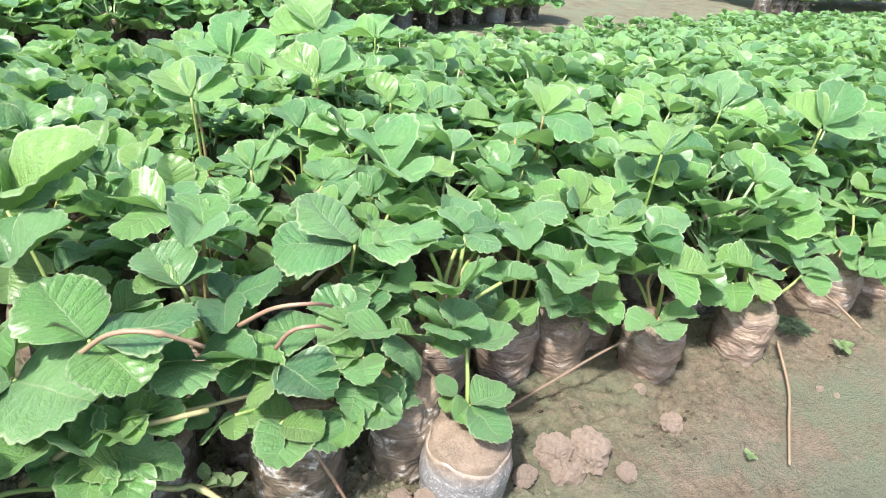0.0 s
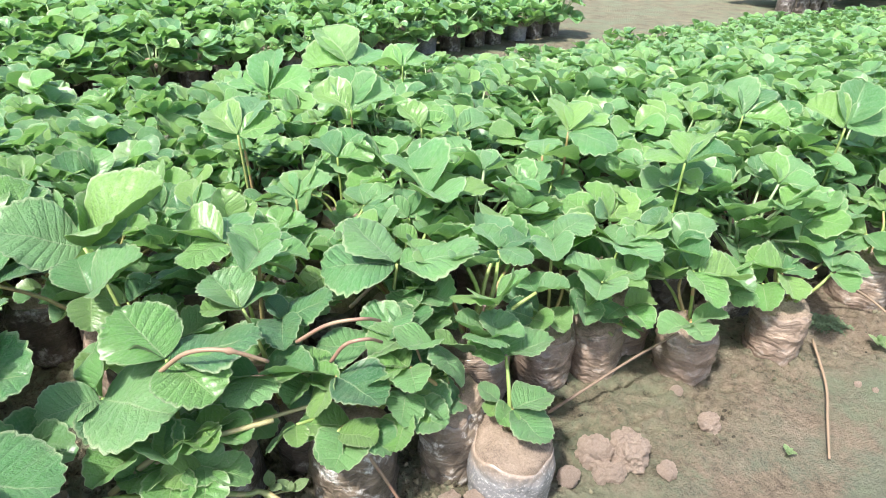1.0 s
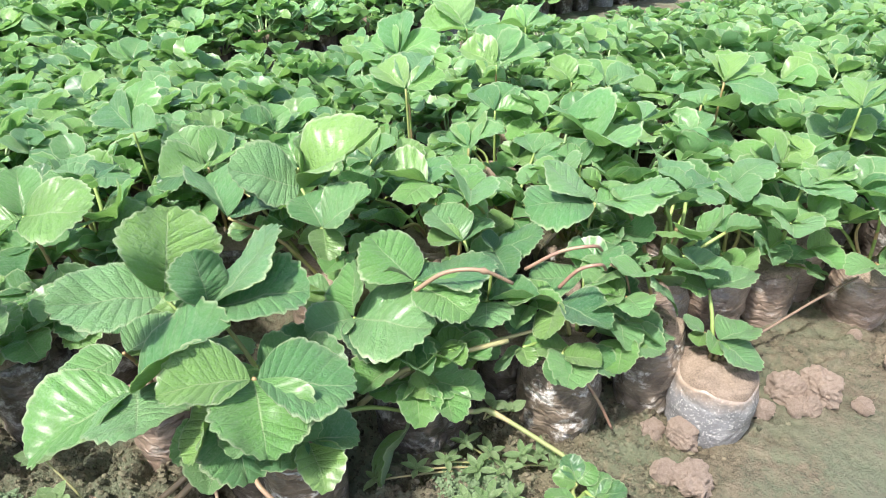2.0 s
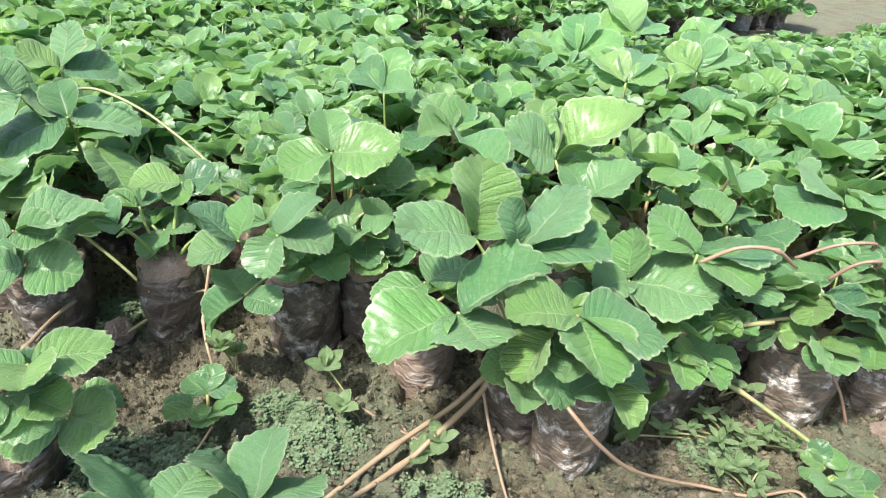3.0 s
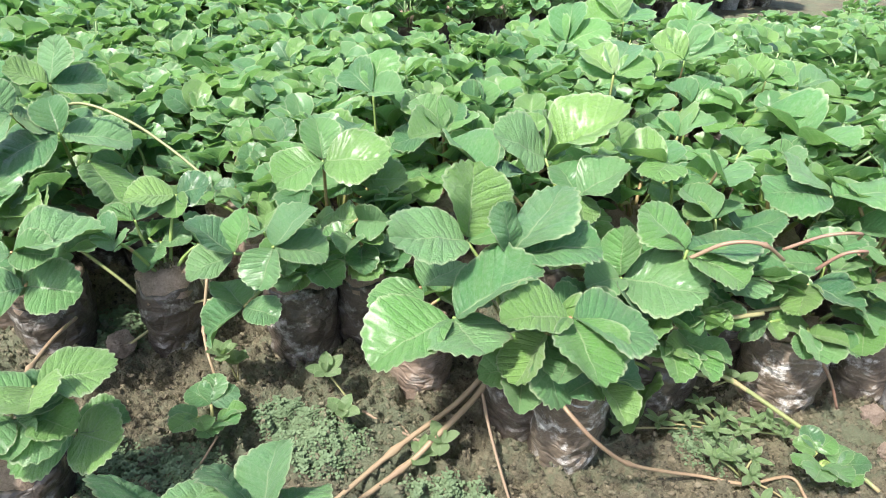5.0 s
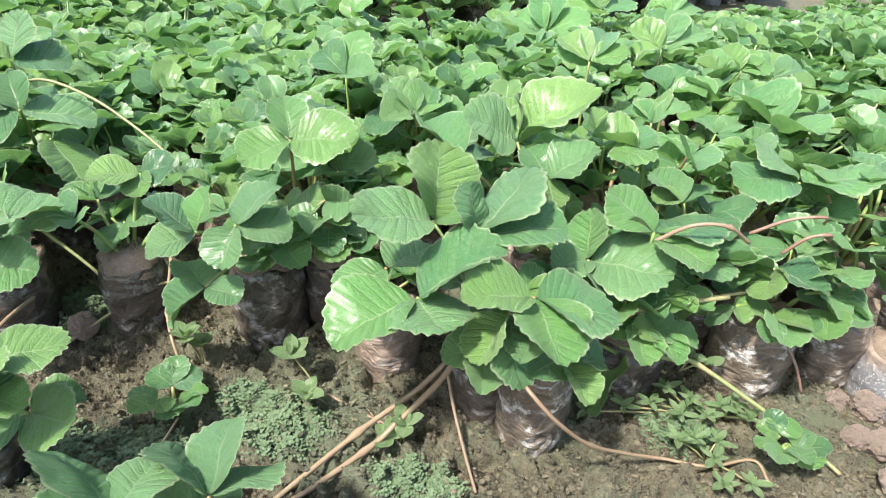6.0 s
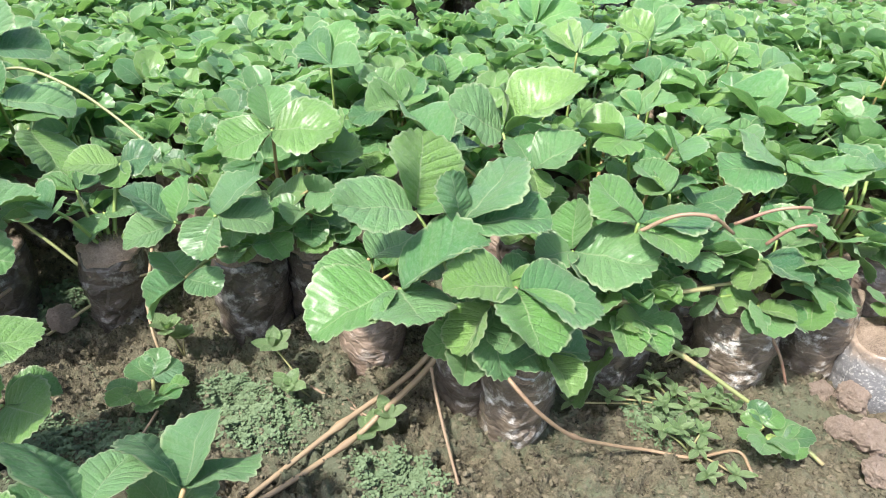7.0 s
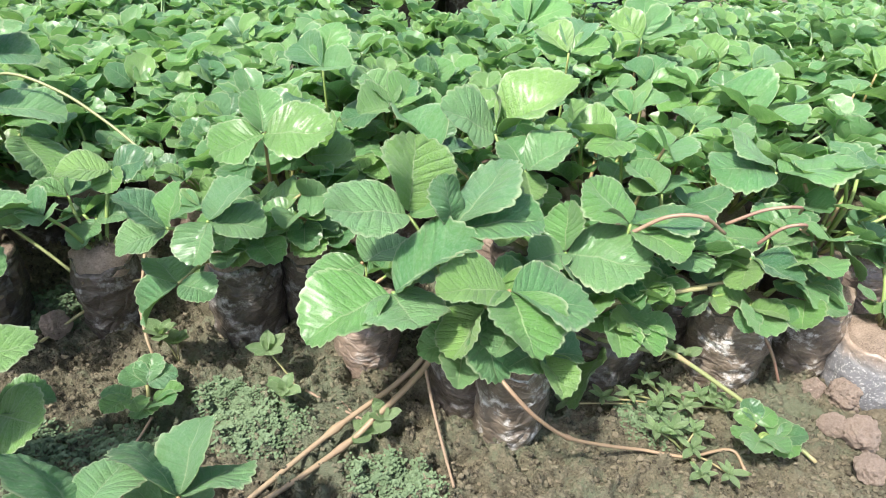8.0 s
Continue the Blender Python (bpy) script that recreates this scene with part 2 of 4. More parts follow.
# ---- mesh helpers ----
def part(name, bm, mat, parent=None, label="", smooth=True):
    """Links a bmesh (or a ready mesh) as one object under a thing or a part."""
    if isinstance(bm, bpy.types.Mesh):
        me = bm
    else:
        me = bpy.data.meshes.new(name)
        bm.to_mesh(me)
        bm.free()
        if smooth:
            me.shade_smooth()
    if mat and not me.materials:
        me.materials.append(mat)
    ob = new(name, me)
    ob.parent = parent
    return tagged(ob, label)


def from_lists(name, verts, faces, mat, smooth=True):
    me = bpy.data.meshes.new(name)
    me.from_pydata(verts, [], faces)
    if smooth:
        me.shade_smooth()
    me.materials.append(mat)
    return me


def tube_lists(points, radii, sides=6):
    """Verts and faces of a tube along points, closed at both ends."""
    pts = [Vector(p) for p in points]
    verts, faces = [], []
    for i, p in enumerate(pts):
        d = (pts[min(i + 1, len(pts) - 1)] - pts[max(i - 1, 0)]).normalized()
        a = d.cross(Vector((0.31, 0.17, 0.93))).normalized()
        b = d.cross(a)
        for k in range(sides):
            q = 2 * math.pi * k / sides
            verts.append(p + radii[i] * (math.cos(q) * a + math.sin(q) * b))
    for i in range(len(pts) - 1):
        for k in range(sides):
            j = (k + 1) % sides
            faces.append((i * sides + k, i * sides + j, (i + 1) * sides + j, (i + 1) * sides + k))
    faces.append(tuple(range(sides))[::-1])
    faces.append(tuple((len(pts) - 1) * sides + k for k in range(sides)))
    return verts, faces


def spline(points, n):
    """n points on a smooth line through the given ones."""
    p = [Vector(q) for q in points]
    p = [2 * p[0] - p[1]] + p + [2 * p[-1] - p[-2]]
    out = []
    spans = len(p) - 3
    for i in range(n):
        s = i / (n - 1) * spans
        k = min(int(s), spans - 1)
        f = s - k
        a, b, c, d = p[k:k + 4]
        out.append(0.5 * (2 * b + (c - a) * f + (2 * a - 5 * b + 4 * c - d) * f * f + (3 * b - a - 3 * c + d) * f ** 3))
    return out


# ---- leaves ----
def leaflet_lists(rng, veins=8, cols=3, width=0.46, fold=14.0, cup=0.1, droop=0.15, wave=0.03, tooth=0.05, fine=2, twist=0.0, pleat=0.006):
    """One toothed leaflet from the origin to (0, 1, 0), upper side +z: rows follow the side veins out to the teeth."""
    rows = fine * veins
    phase, wob = rng.uniform(0, 6.3), rng.uniform(0.7, 1.3)
    verts, faces, uvs = [], [], []

    def bend(x, y):
        r = abs(x)
        z = r * math.tan(radians(fold)) * (1 - 0.45 * y) + cup * r * r * 2.2
        z += wave * math.sin(5.0 * y * wob + phase + (1.5 if x > 0 else 0)) * r * 3
        z += twist * x * (y - 0.4) - 0.9 * max(0.0, r - 0.33) ** 2
        z += (0.05 * noise.noise(Vector((x * 4 + phase, y * 4, phase))) + 0.016 * noise.noise(Vector((x * 13, y * 13 + phase, phase)))) * min(1.0, 4 * y)
        return z + droop * y * (1 - y)

    def outline(q):
        y = (1 - math.cos(math.pi * q ** 0.95)) / 2
        return width * math.sin(math.pi * min(y, 1.0) ** 1.06) ** (0.52 - 0.08 * y) * (1 + 0.05 * math.sin(3 * q + phase)), 0.01 + 0.99 * y

    index = {}
    step = rows // veins
    saw = {2: (-0.6, 1.0), 4: (-1.0, 0.1, 1.0, 0.55)}[step]
    puff_at = {2: (1.0, -1.0), 4: (0.7, 0.5, -1.0, 0.45)}[step]
    for i in range(rows + 1):
        q = i / rows
        ex, ey = outline(q)
        grow = tooth * (1 + 0.5 * math.sin(7.7 * (i // step) + phase)) * saw[i % step] * min(1.0, max(0.0, (q - 0.16) / 0.14))
        if 0 < i < rows:
            ex, ey = ex * (1 + grow), 0.5 + (ey - 0.5) * (1 + grow * (0.9 if ey > 0.5 else -0.3)) + 0.35 * max(0.0, grow)
        s = max(0.0, min(1.0, (q - 0.16 * math.sin(math.pi * q)) ** 1.05))
        for c in range(-cols, cols + 1):
            f = abs(c) / cols
            x = ex * f * (1 if c > 0 else -1)
            y = s + (ey - s) * f ** 0.9
            puff = pleat * puff_at[i % step] * math.sin(math.pi * min(f, 0.9)) ** 0.6 if c else -0.012
            if i == rows or (i == 0 and c == 0):
                puff = 0
            index[i, c] = len(verts)
            verts.append((x, y, bend(x, y) + puff))
            uvs.append((c / cols, (i - (step // 2)) / step + 2.0))
    for i in range(rows):
        for c in range(-cols, cols):
            faces.append((index[i, c], index[i, c + 1], index[i + 1, c + 1], index[i + 1, c]))
    return verts, faces, uvs


def leaf_mesh(name, pieces, mat, under=None):
    """A mesh out of leaflets, each with its own matrix; under: the material of a pale lower skin."""
    verts, faces, uvs = [], [], []
    for (v, f, u), m in pieces:
        o = len(verts)
        verts += [m @ Vector(p) for p in v]
        faces += [tuple(i + o for i in q) for q in f]
        uvs += u
    upper = len(faces)
    if under:
        o = len(verts)
        verts += [p - Vector((0, 0, 0.007)) for p in verts]
        faces += [tuple(i + o for i in reversed(q)) for q in faces]
        uvs += uvs
    me = bpy.data.meshes.new(name)
    me.from_pydata(verts, [], faces)
    layer = me.uv_layers.new(name="UVMap")
    loops = np.empty(len(me.loops), np.int32)
    me.loops.foreach_get("vertex_index", loops)
    layer.data.foreach_set("uv", np.array(uvs, np.float32)[loops].ravel())
    me.shade_smooth()
    me.materials.append(mat)
    if under:
        me.materials.append(under)
        me.polygons.foreach_set("material_index", [0] * upper + [1] * upper)
    return me


rng = random.Random(7)
# leaflets by how they are held: flat, folded up like a boat, arched with a drooping tip, cupped
HABITS = [dict(fold=24, cup=0.0, droop=0.16), dict(fold=36, cup=0.05, droop=0.22), dict(fold=48, cup=-0.1, droop=0.08),
          dict(fold=4, cup=-0.1, droop=0.34), dict(fold=30, cup=0.25, droop=0.10), dict(fold=42, cup=-0.2, droop=0.36),
          dict(fold=20, cup=0.05, droop=0.26, wave=0.06), dict(fold=30, cup=0.3, droop=-0.15)]
HABITS += [dict(h, fold=h["fold"] * 1.15, wave=0.06, twist=k) for h, k in zip(HABITS, (0.3, -0.3, 0.25, -0.2, 0.35, -0.35, 0.2, -0.25))]
FINE = [leaflet_lists(rng, 8, 3, rng.uniform(0.47, 0.53), tooth=0.032, fine=4, pleat=0.0062, **h) for h in HABITS]
PLAIN = [leaflet_lists(rng, 6, 2, rng.uniform(0.46, 0.52), tooth=0.04, pleat=0.007, **h) for h in HABITS]
COARSE = [leaflet_lists(rng, 4, 1, rng.uniform(0.47, 0.53), tooth=0.012, pleat=0.008, **dict(h, fold=0.6 * h["fold"] + 16)) for h in HABITS]
FINE_MESH = [leaf_mesh("leaflet", [(f, Matrix())], LEAF) for f in FINE]
# broad leaflets of the plants that stand free, with a pale lower skin, from drooping to folded sides
FOLDS = (-15, 0, 10, 18, 26, 34, 42, 50)
BROAD_MESH = {(f, k): leaf_mesh("leaflet", [(leaflet_lists(rng, 11, 5, 0.52, f, rng.uniform(-0.2, 0.1), rng.uniform(0.0, 0.25), 0.05, 0.027, 4, rng.uniform(-0.3, 0.3), 0.0062), Matrix())], LEAF, LEAF_UNDER) for f in FOLDS for k in range(2)}


def leaf_frame(junction, yaw, pitch, roll):
    """Leaf axes: +y towards the middle leaflet's tip (yaw from +y, anticlockwise; pitch up), +z the upper side."""
    return Matrix.Translation(junction) @ Euler((radians(pitch), radians(roll), radians(yaw)), "XYZ").to_matrix().to_4x4()


def leaflet_turns(rng, spread, lift):
    """Matrices of the three leaflets in the leaf's axes."""
    out = []
    for side in (0, -1, 1):
        turn = Matrix.Rotation(radians(-side * (spread + rng.uniform(-6, 6))), 4, "Z")
        tilt = Matrix.Rotation(radians(lift + rng.uniform(-5, 5)), 4, "X")
        size = 1.0 if side == 0 else rng.uniform(0.90, 1.0)
        start = 0.10 if side == 0 else 0.03
        out.append(turn @ tilt @ Matrix.Translation((0, start, 0)) @ Matrix.Scale(size, 4))
    return out


def petiole_mesh(foot, junction, lean, thick=0.0017):
    a, b = Vector(foot), Vector(junction)
    mid = a.lerp(b, 0.5) + Vector((0, 0, 0.12 * (b - a).length)) + Vector(lean)
    pts = spline([a, mid, b], 8)
    v, f = tube_lists(pts, [thick * (1.25 - 0.4 * i / 7) for i in range(8)], 6)
    return from_lists("leaf", v, f, PETIOLE)


def grow_leaf(plant, rng, foot, junction, yaw, pitch, roll, size, spread=72.0, lift=4.0, habits=None):
    """A leaf: stalk with three leaflets, in the plant's own axes."""
    stalk = part("leaf", petiole_mesh(foot, junction, (rng.uniform(-.008, .008), rng.uniform(-.008, .008), 0)), None, plant)
    f = leaf_frame(junction, yaw, pitch, roll)
    for k, m in enumerate(leaflet_turns(rng, spread, lift)):
        h = habits[k % len(habits)] if habits else rng.randrange(len(HABITS))
        ob = part("leaflet", FINE_MESH[h], None, stalk)
        ob.matrix_basis = f @ Matrix.Scale(size, 4) @ m
    return stalk


def crown_mesh(rng):
    verts, faces = [], []
    for k in range(7):
        a = k * 0.9 + rng.uniform(-.3, .3)
        v, f = tube_lists([(0.004 * math.cos(a), 0.004 * math.sin(a), -0.006), (0.007 * math.cos(a), 0.007 * math.sin(a), 0.008), (0.008 * math.cos(a), 0.008 * math.sin(a), 0.017)], [0.0026, 0.0022, 0.0008], 5)
        faces += [tuple(i + len(verts) for i in q) for q in f]
        verts += v
    return from_lists("crown", verts, faces, CROWN)


CROWN_MESH = crown_mesh(rng)


def random_leaves(rng, count, height, size):
    """Leaf placings of one plant: foot, junction, yaw, pitch, roll, size."""
    out = []
    for k in range(count):
        a = 2.4 * k + rng.uniform(-.5, .5)
        s = (k + 0.5) / count
        r = 0.012 + 0.05 * math.sqrt(s) * rng.uniform(0.6, 1.1)
        z = height * (1.05 - 0.55 * s + rng.uniform(-.1, .1))
        foot = (0.008 * math.cos(a), 0.008 * math.sin(a), 0.004)
        out.append((foot, (r * math.cos(a), r * math.sin(a), z), math.degrees(a) - 90 + rng.uniform(-60, 60), rng.uniform(-26, 26), rng.uniform(-22, 22), size * rng.uniform(0.65, 1.1), rng.uniform(62, 84), rng.uniform(4, 40)))
    return out


def strawberry(name, label, group, rng, leaves, detail):
    """detail 2: leaf stalks with leaflets; 1: one mesh a leaf; 0: one mesh for the foliage. Origin at the crown's foot."""
    plant = tagged(new(name), label, "strawberry plant", group)
    part("crown", CROWN_MESH, None, plant)
    if detail == 2:
        for foot, j, yaw, pitch, roll, s, spread, lift in leaves:
            grow_leaf(plant, rng, foot, j, yaw, pitch, roll, s, spread, lift)
        return plant
    pieces = []
    for foot, j, yaw, pitch, roll, s, spread, lift in leaves:
        f = leaf_frame(j, yaw, pitch, roll) @ Matrix.Scale(s, 4)
        shapes = PLAIN if detail == 1 else COARSE
        three = [(shapes[rng.randrange(len(shapes))], f @ m) for m in leaflet_turns(rng, spread, lift)]
        v, q = tube_lists([foot, Vector(foot).lerp(Vector(j), .5) + Vector((0, 0, .01)), j], [0.002, 0.0017, 0.0014], 4)
        three.append(((v, q, [(0.0, 0.5)] * len(v)), Matrix()))
        if detail == 1:
            part("leaf", leaf_mesh("leaf", three, LEAF), None, plant)
        else:
            pieces += three
    if detail == 0:
        part("foliage", leaf_mesh("foliage", pieces, LEAF), None, plant)
    return plant


# ---- grow bags ----
def bag_mesh(rng, r, h, crumple, sides=28, rows=16):
    """Film sleeve: uneven, creased, rolled over at the rim, pinched at the foot."""
    ph = [rng.uniform(0, 6.3) for _ in range(6)]
    verts, faces = [], []

    def radius(a, s):
        n = noise.noise(Vector((math.cos(a) * 2.2 + ph[0], math.sin(a) * 2.2 + ph[1], s * 7 + ph[2])))
        c = noise.noise(Vector((math.cos(a) * 5 + ph[3], math.sin(a) * 5 + ph[4], s * 16 + ph[5])))
        belly = 1 - 0.08 * (1 - s) ** 3 - 0.03 * math.sin(3 * s + ph[0]) - (0.10 if crumple < 0.5 else 0.20) * max(0.0, s - 0.74) / 0.26 * (0.6 + 0.5 * math.sin(2 * a + ph[4]) + 0.25 * math.sin(5 * a + ph[5]))
        return r * (belly + crumple * (0.10 * n + 0.05 * c) + 0.04 * math.sin(2 * a + ph[1]))

    for i in range(rows + 1):
        s = i / rows
        for k in range(sides):
            a = 2 * math.pi * k / sides
            q = radius(a, s)
            z = h * s + (0.006 * noise.noise(Vector((math.cos(a) * 1.5 + ph[2], math.sin(a) * 1.5, ph[3]))) + 0.004 * noise.noise(Vector((math.cos(a) * 5 + ph[1], math.sin(a) * 5, ph[0])))) * s ** 3
            verts.append((q * math.cos(a), q * math.sin(a), z))
    for s, push, drop in ((1.0, 0.985, 0.0003), (1.0, 0.97, 0.004), (0.95, 0.96, 0.014)):
        for k in range(sides):
            a = 2 * math.pi * k / sides
            q = radius(a, s) * push
            verts.append((q * math.cos(a), q * math.sin(a), verts[rows * sides + k][2] - drop))
    total = len(verts) // sides
    for i in range(total - 1):
        for k in range(sides):
            j = (k + 1) % sides
            faces.append((i * sides + k, i * sides + j, (i + 1) * sides + j, (i + 1) * sides + k))
    rim = [verts[rows * sides + k] for k in range(sides)]
    return verts, faces, rim


def soil_top_mesh(rng, rim):
    """Crumbly soil that fills the sleeve up to its rim."""
    rings, sides = 11, len(rim)
    z = sum(p[2] for p in rim) / sides
    o = rng.uniform(0, 50)
    verts, faces = [(0, 0, z + 0.004)], []
    for i in range(1, rings + 1):
        for k in range(sides):
            f = 0.975 * i / (rings - 1) if i < rings else 0.988
            x, y = rim[k][0] * f, rim[k][1] * f
            n = noise.noise(Vector((x * 60 + o, y * 60, o))) + 0.6 * noise.noise(Vector((x * 170 + o, y * 170, o))) + 0.5 * noise.noise(Vector((x * 400, y * 400 + o, o)))
            verts.append((x, y, z + (rim[k][2] - z) * (i / rings) ** 2 + 0.009 * (1 - (i / rings) ** 2) + 0.0045 * n + (0.003 if i < rings else -0.009)))
    for k in range(sides):
        faces.append((0, 1 + k, 1 + (k + 1) % sides))
    for i in range(rings - 1):
        for k in range(sides):
            j = (k + 1) % sides
            a, b = 1 + i * sides, 1 + (i + 1) * sides
            faces.append((a + k, b + k, b + j, a + j))
    return from_lists("soil", verts, faces, POT_SOIL)


def grow_bag(rng, r, h, film, label, crumple=1.0, group="grow bags of the bed", sides=28, rows=16):
    bag = tagged(new("grow_bag"), label, "grow bag", group)
    v, f, rim = bag_mesh(rng, r, h, crumple, sides, rows)
    part("film", from_lists("film", v, f, film), None, bag)
    part("soil", soil_top_mesh(rng, rim), None, bag)
    return bag


# ---- small growth, clods and runners ----
def sweep(kind, label, category, points, mat, thick=0.0018, knots=(), group=""):
    """A runner, twig or straw: a tube through the points, thicker at its nodes."""
    n = max(10, 6 * len(points))
    pts = spline(points, n)
    span = n / max(1, len(points) - 1)
    radii = []
    for i in range(n):
        k = thick * (1.08 - 0.25 * i / n)
        for q in knots:
            k += thick * 0.75 * math.exp(-((i / span - q) / 0.07) ** 2)
        radii.append(k)
    v, f = tube_lists(pts, radii, 7)
    return tagged(new(kind, from_lists(kind, v, f, mat)), label, category, group)


def oval_leaf(length, width, cup):
    """A small smooth-edged leaf along +y."""
    verts, faces, uvs = [], [], []
    for i in range(7):
        s = i / 6
        w = width * math.sin(math.pi * min(1, s * 0.94 + 0.05)) ** 0.8
        for c in (-1, -0.5, 0, 0.5, 1):
            verts.append((w * c, length * s, cup * length * (abs(c) ** 1.5 * 0.35 - s * s * 0.3)))
            uvs.append((c, i * 0.7 + 0.5))
    for i in range(6):
        for c in range(4):
            faces.append((i * 5 + c, i * 5 + c + 1, i * 5 + c + 6, i * 5 + c + 5))
    return verts, faces, uvs


WEED_MESH = [leaf_mesh("leaf", [(oval_leaf(1, 0.36, k), Matrix())], WEED_LEAF) for k in (0.2, 0.4, 0.1)]
SLIM_MESH = [leaf_mesh("leaf", [(oval_leaf(1, 0.21, k), Matrix())], WEED_LEAF) for k in (0.2, 0.4)]


def weed(rng, label, tops, foot, size, meshes, whorl=5, tilt=25):
    """A weed: thin stems from its foot to each top, each with a whorl of leaves."""
    thing = tagged(new("weed"), label, "weed")
    thing.location = foot
    for top in tops:
        top = Vector(top) - Vector(foot)
        a = Vector((0, 0, -0.003))
        v, f = tube_lists(spline([a, a.lerp(top, 0.5) + Vector((0, 0, 0.003)), top], 6), [0.0009] * 6, 5)
        stem = part("stem", from_lists("stem", v, f, RUNNER_GREEN), None, thing)
        turn = rng.uniform(0, 6.28)
        for k in range(whorl):
            ob = part("leaf", meshes[rng.randrange(len(meshes))], None, stem)
            s = size * (rng.uniform(0.75, 1.1) if k < whorl - 2 else rng.uniform(0.4, 0.6))
            up = tilt if k < whorl - 2 else 60
            ob.matrix_basis = Matrix.Translation(top) @ Matrix.Rotation(turn + 2.4 * k, 4, "Z") @ Matrix.Rotation(radians(up + rng.uniform(-14, 14)), 4, "X") @ Matrix.Scale(s, 4)
    return thing


def clod_mesh(rng, flat):
    bm = bmesh.new()
    bmesh.ops.create_icosphere(bm, subdivisions=4, radius=1.0)
    o = rng.uniform(0, 90)
    for v in bm.verts:
        d = v.co.normalized()
        r = 1 + 0.38 * noise.noise(d * 1.3 + Vector((o, 0, 0))) + 0.22 * (0.3 - abs(noise.noise(d * 2.6 + Vector((0, o, 0))))) + 0.26 * (0.25 - abs(noise.noise(d * 4.5 + Vector((0, 0, o))))) + 0.13 * noise.noise(d * 11 + Vector((o, 0, o))) + 0.06 * noise.noise(d * 24 + Vector((o, o, 0)))
        v.co = Vector((d.x * r, d.y * r * 0.85, d.z * r * flat))
    me = bpy.data.meshes.new("soil_clod")
    bm.to_mesh(me)
    bm.free()
    me.materials.append(CLOD)
    return me


rng = random.Random(5)
CLOD_MESH = [clod_mesh(rng, f) for f in (1.0, 0.85, 1.05, 0.8, 0.95)]


def clod(x, y, size, turn, k, z=0.0):
    ob = tagged(new("soil_clod", CLOD_MESH[k % 5]), "dry brown clod of soil on the ground", "soil clod", "clods on the ground")
    ob.matrix_world = Matrix.Translation((x, y, z + ground_height(x, y) + 0.55 * size)) @ Matrix.Rotation(turn, 4, "Z") @ Matrix.Scale(size, 4)
    return ob


def edge_plant(crown, low, leaves):
    """A plant whose leaves are placed one by one, with a few short leaves below."""
    rng = random.Random(int(1000 * crown[0]) * 31 + int(1000 * crown[1]))
    plant = tagged(new("strawberry_plant"), "strawberry plant with broad toothed leaves in a grow bag", "strawberry plant", NEAR_BED)
    plant.location = crown
    part("crown", CROWN_MESH, None, plant)
    for junction, yaw, pitch, roll, size, *three in leaves:
        foot = Vector((junction[0], junction[1], 0)) * 0.12
        if foot.length > 0.012:
            foot *= 0.012 / foot.length
        stalk = part("leaf", petiole_mesh((foot.x, foot.y, 0.002), junction, (0, 0, 0)), None, plant)
        f = leaf_frame(junction, yaw, pitch, roll) @ Matrix.Scale(0.86 * size, 4)
        for k, (turn, lift, s) in enumerate(three):
            ob = part("leaflet", FINE_MESH[rng.choice((0, 0, 1, 1, 2, 4, 6, 3)) + rng.choice((0, 8))], None, stalk)
            ob.matrix_basis = f @ Matrix.Rotation(radians(-turn), 4, "Z") @ Matrix.Rotation(radians(lift), 4, "X") @ Matrix.Translation((0, 0.10 if k == 0 else 0.03, 0)) @ Matrix.Scale(s, 4)
    for k in range(low + 2 if low else 0):
        a = rng.uniform(0, 6.28)
        r = rng.uniform(0.02, 0.05)
        grow_leaf(plant, rng, (0.006 * math.cos(a), 0.006 * math.sin(a), 0.003), (r * math.cos(a), r * math.sin(a), rng.uniform(0.02, 0.06)), math.degrees(a) - 90, rng.uniform(-25, 10), rng.uniform(-12, 12), rng.uniform(0.03, 0.043))
    CROWNS.append(Vector((crown[0], crown[1], 0)))
    if min((Vector((x, y, 0)) - CROWNS[-1]).length for x, y, *_ in EDGE_BAGS) > 0.02:
        copy_thing(bag_kinds[rng.randrange(4)], Matrix.Translation((crown[0], crown[1], crown[2] - 0.070)) @ Matrix.Rotation(rng.uniform(0, 6.28), 4, "Z"))
    return plant


def free_plant(crown, low, leaves):
    """A plant that stands free: each leaf by its junction, its leaflets by yaw, pitch, roll, length, half width and fold."""
    rng = random.Random(int(1000 * crown[0]) * 17 + int(1000 * crown[1]))
    plant = edge_plant(crown, low, [])
    for junction, *leaflets in leaves:
        foot = Vector((junction[0], junction[1], 0))
        foot *= min(0.12, 0.012 / max(foot.length, 0.001))
        stalk = part("leaf", petiole_mesh((foot.x, foot.y, 0.002), junction, (0, 0, 0)), None, plant)
        for yaw, pitch, roll, length, half, fold in leaflets:
            nearest = min(FOLDS, key=lambda f: abs(f - 0.6 * fold - 16))
            ob = part("leaflet", BROAD_MESH[nearest, rng.randrange(2)], None, stalk)
            ob.matrix_basis = leaf_frame(junction, yaw, pitch, roll) @ Matrix.Scale(length, 4) @ Matrix.Translation((0, 0.03, 0)) @ Matrix.Diagonal((half / 0.455, 1.06, 1, 1))
    return plant


CROWNS = []


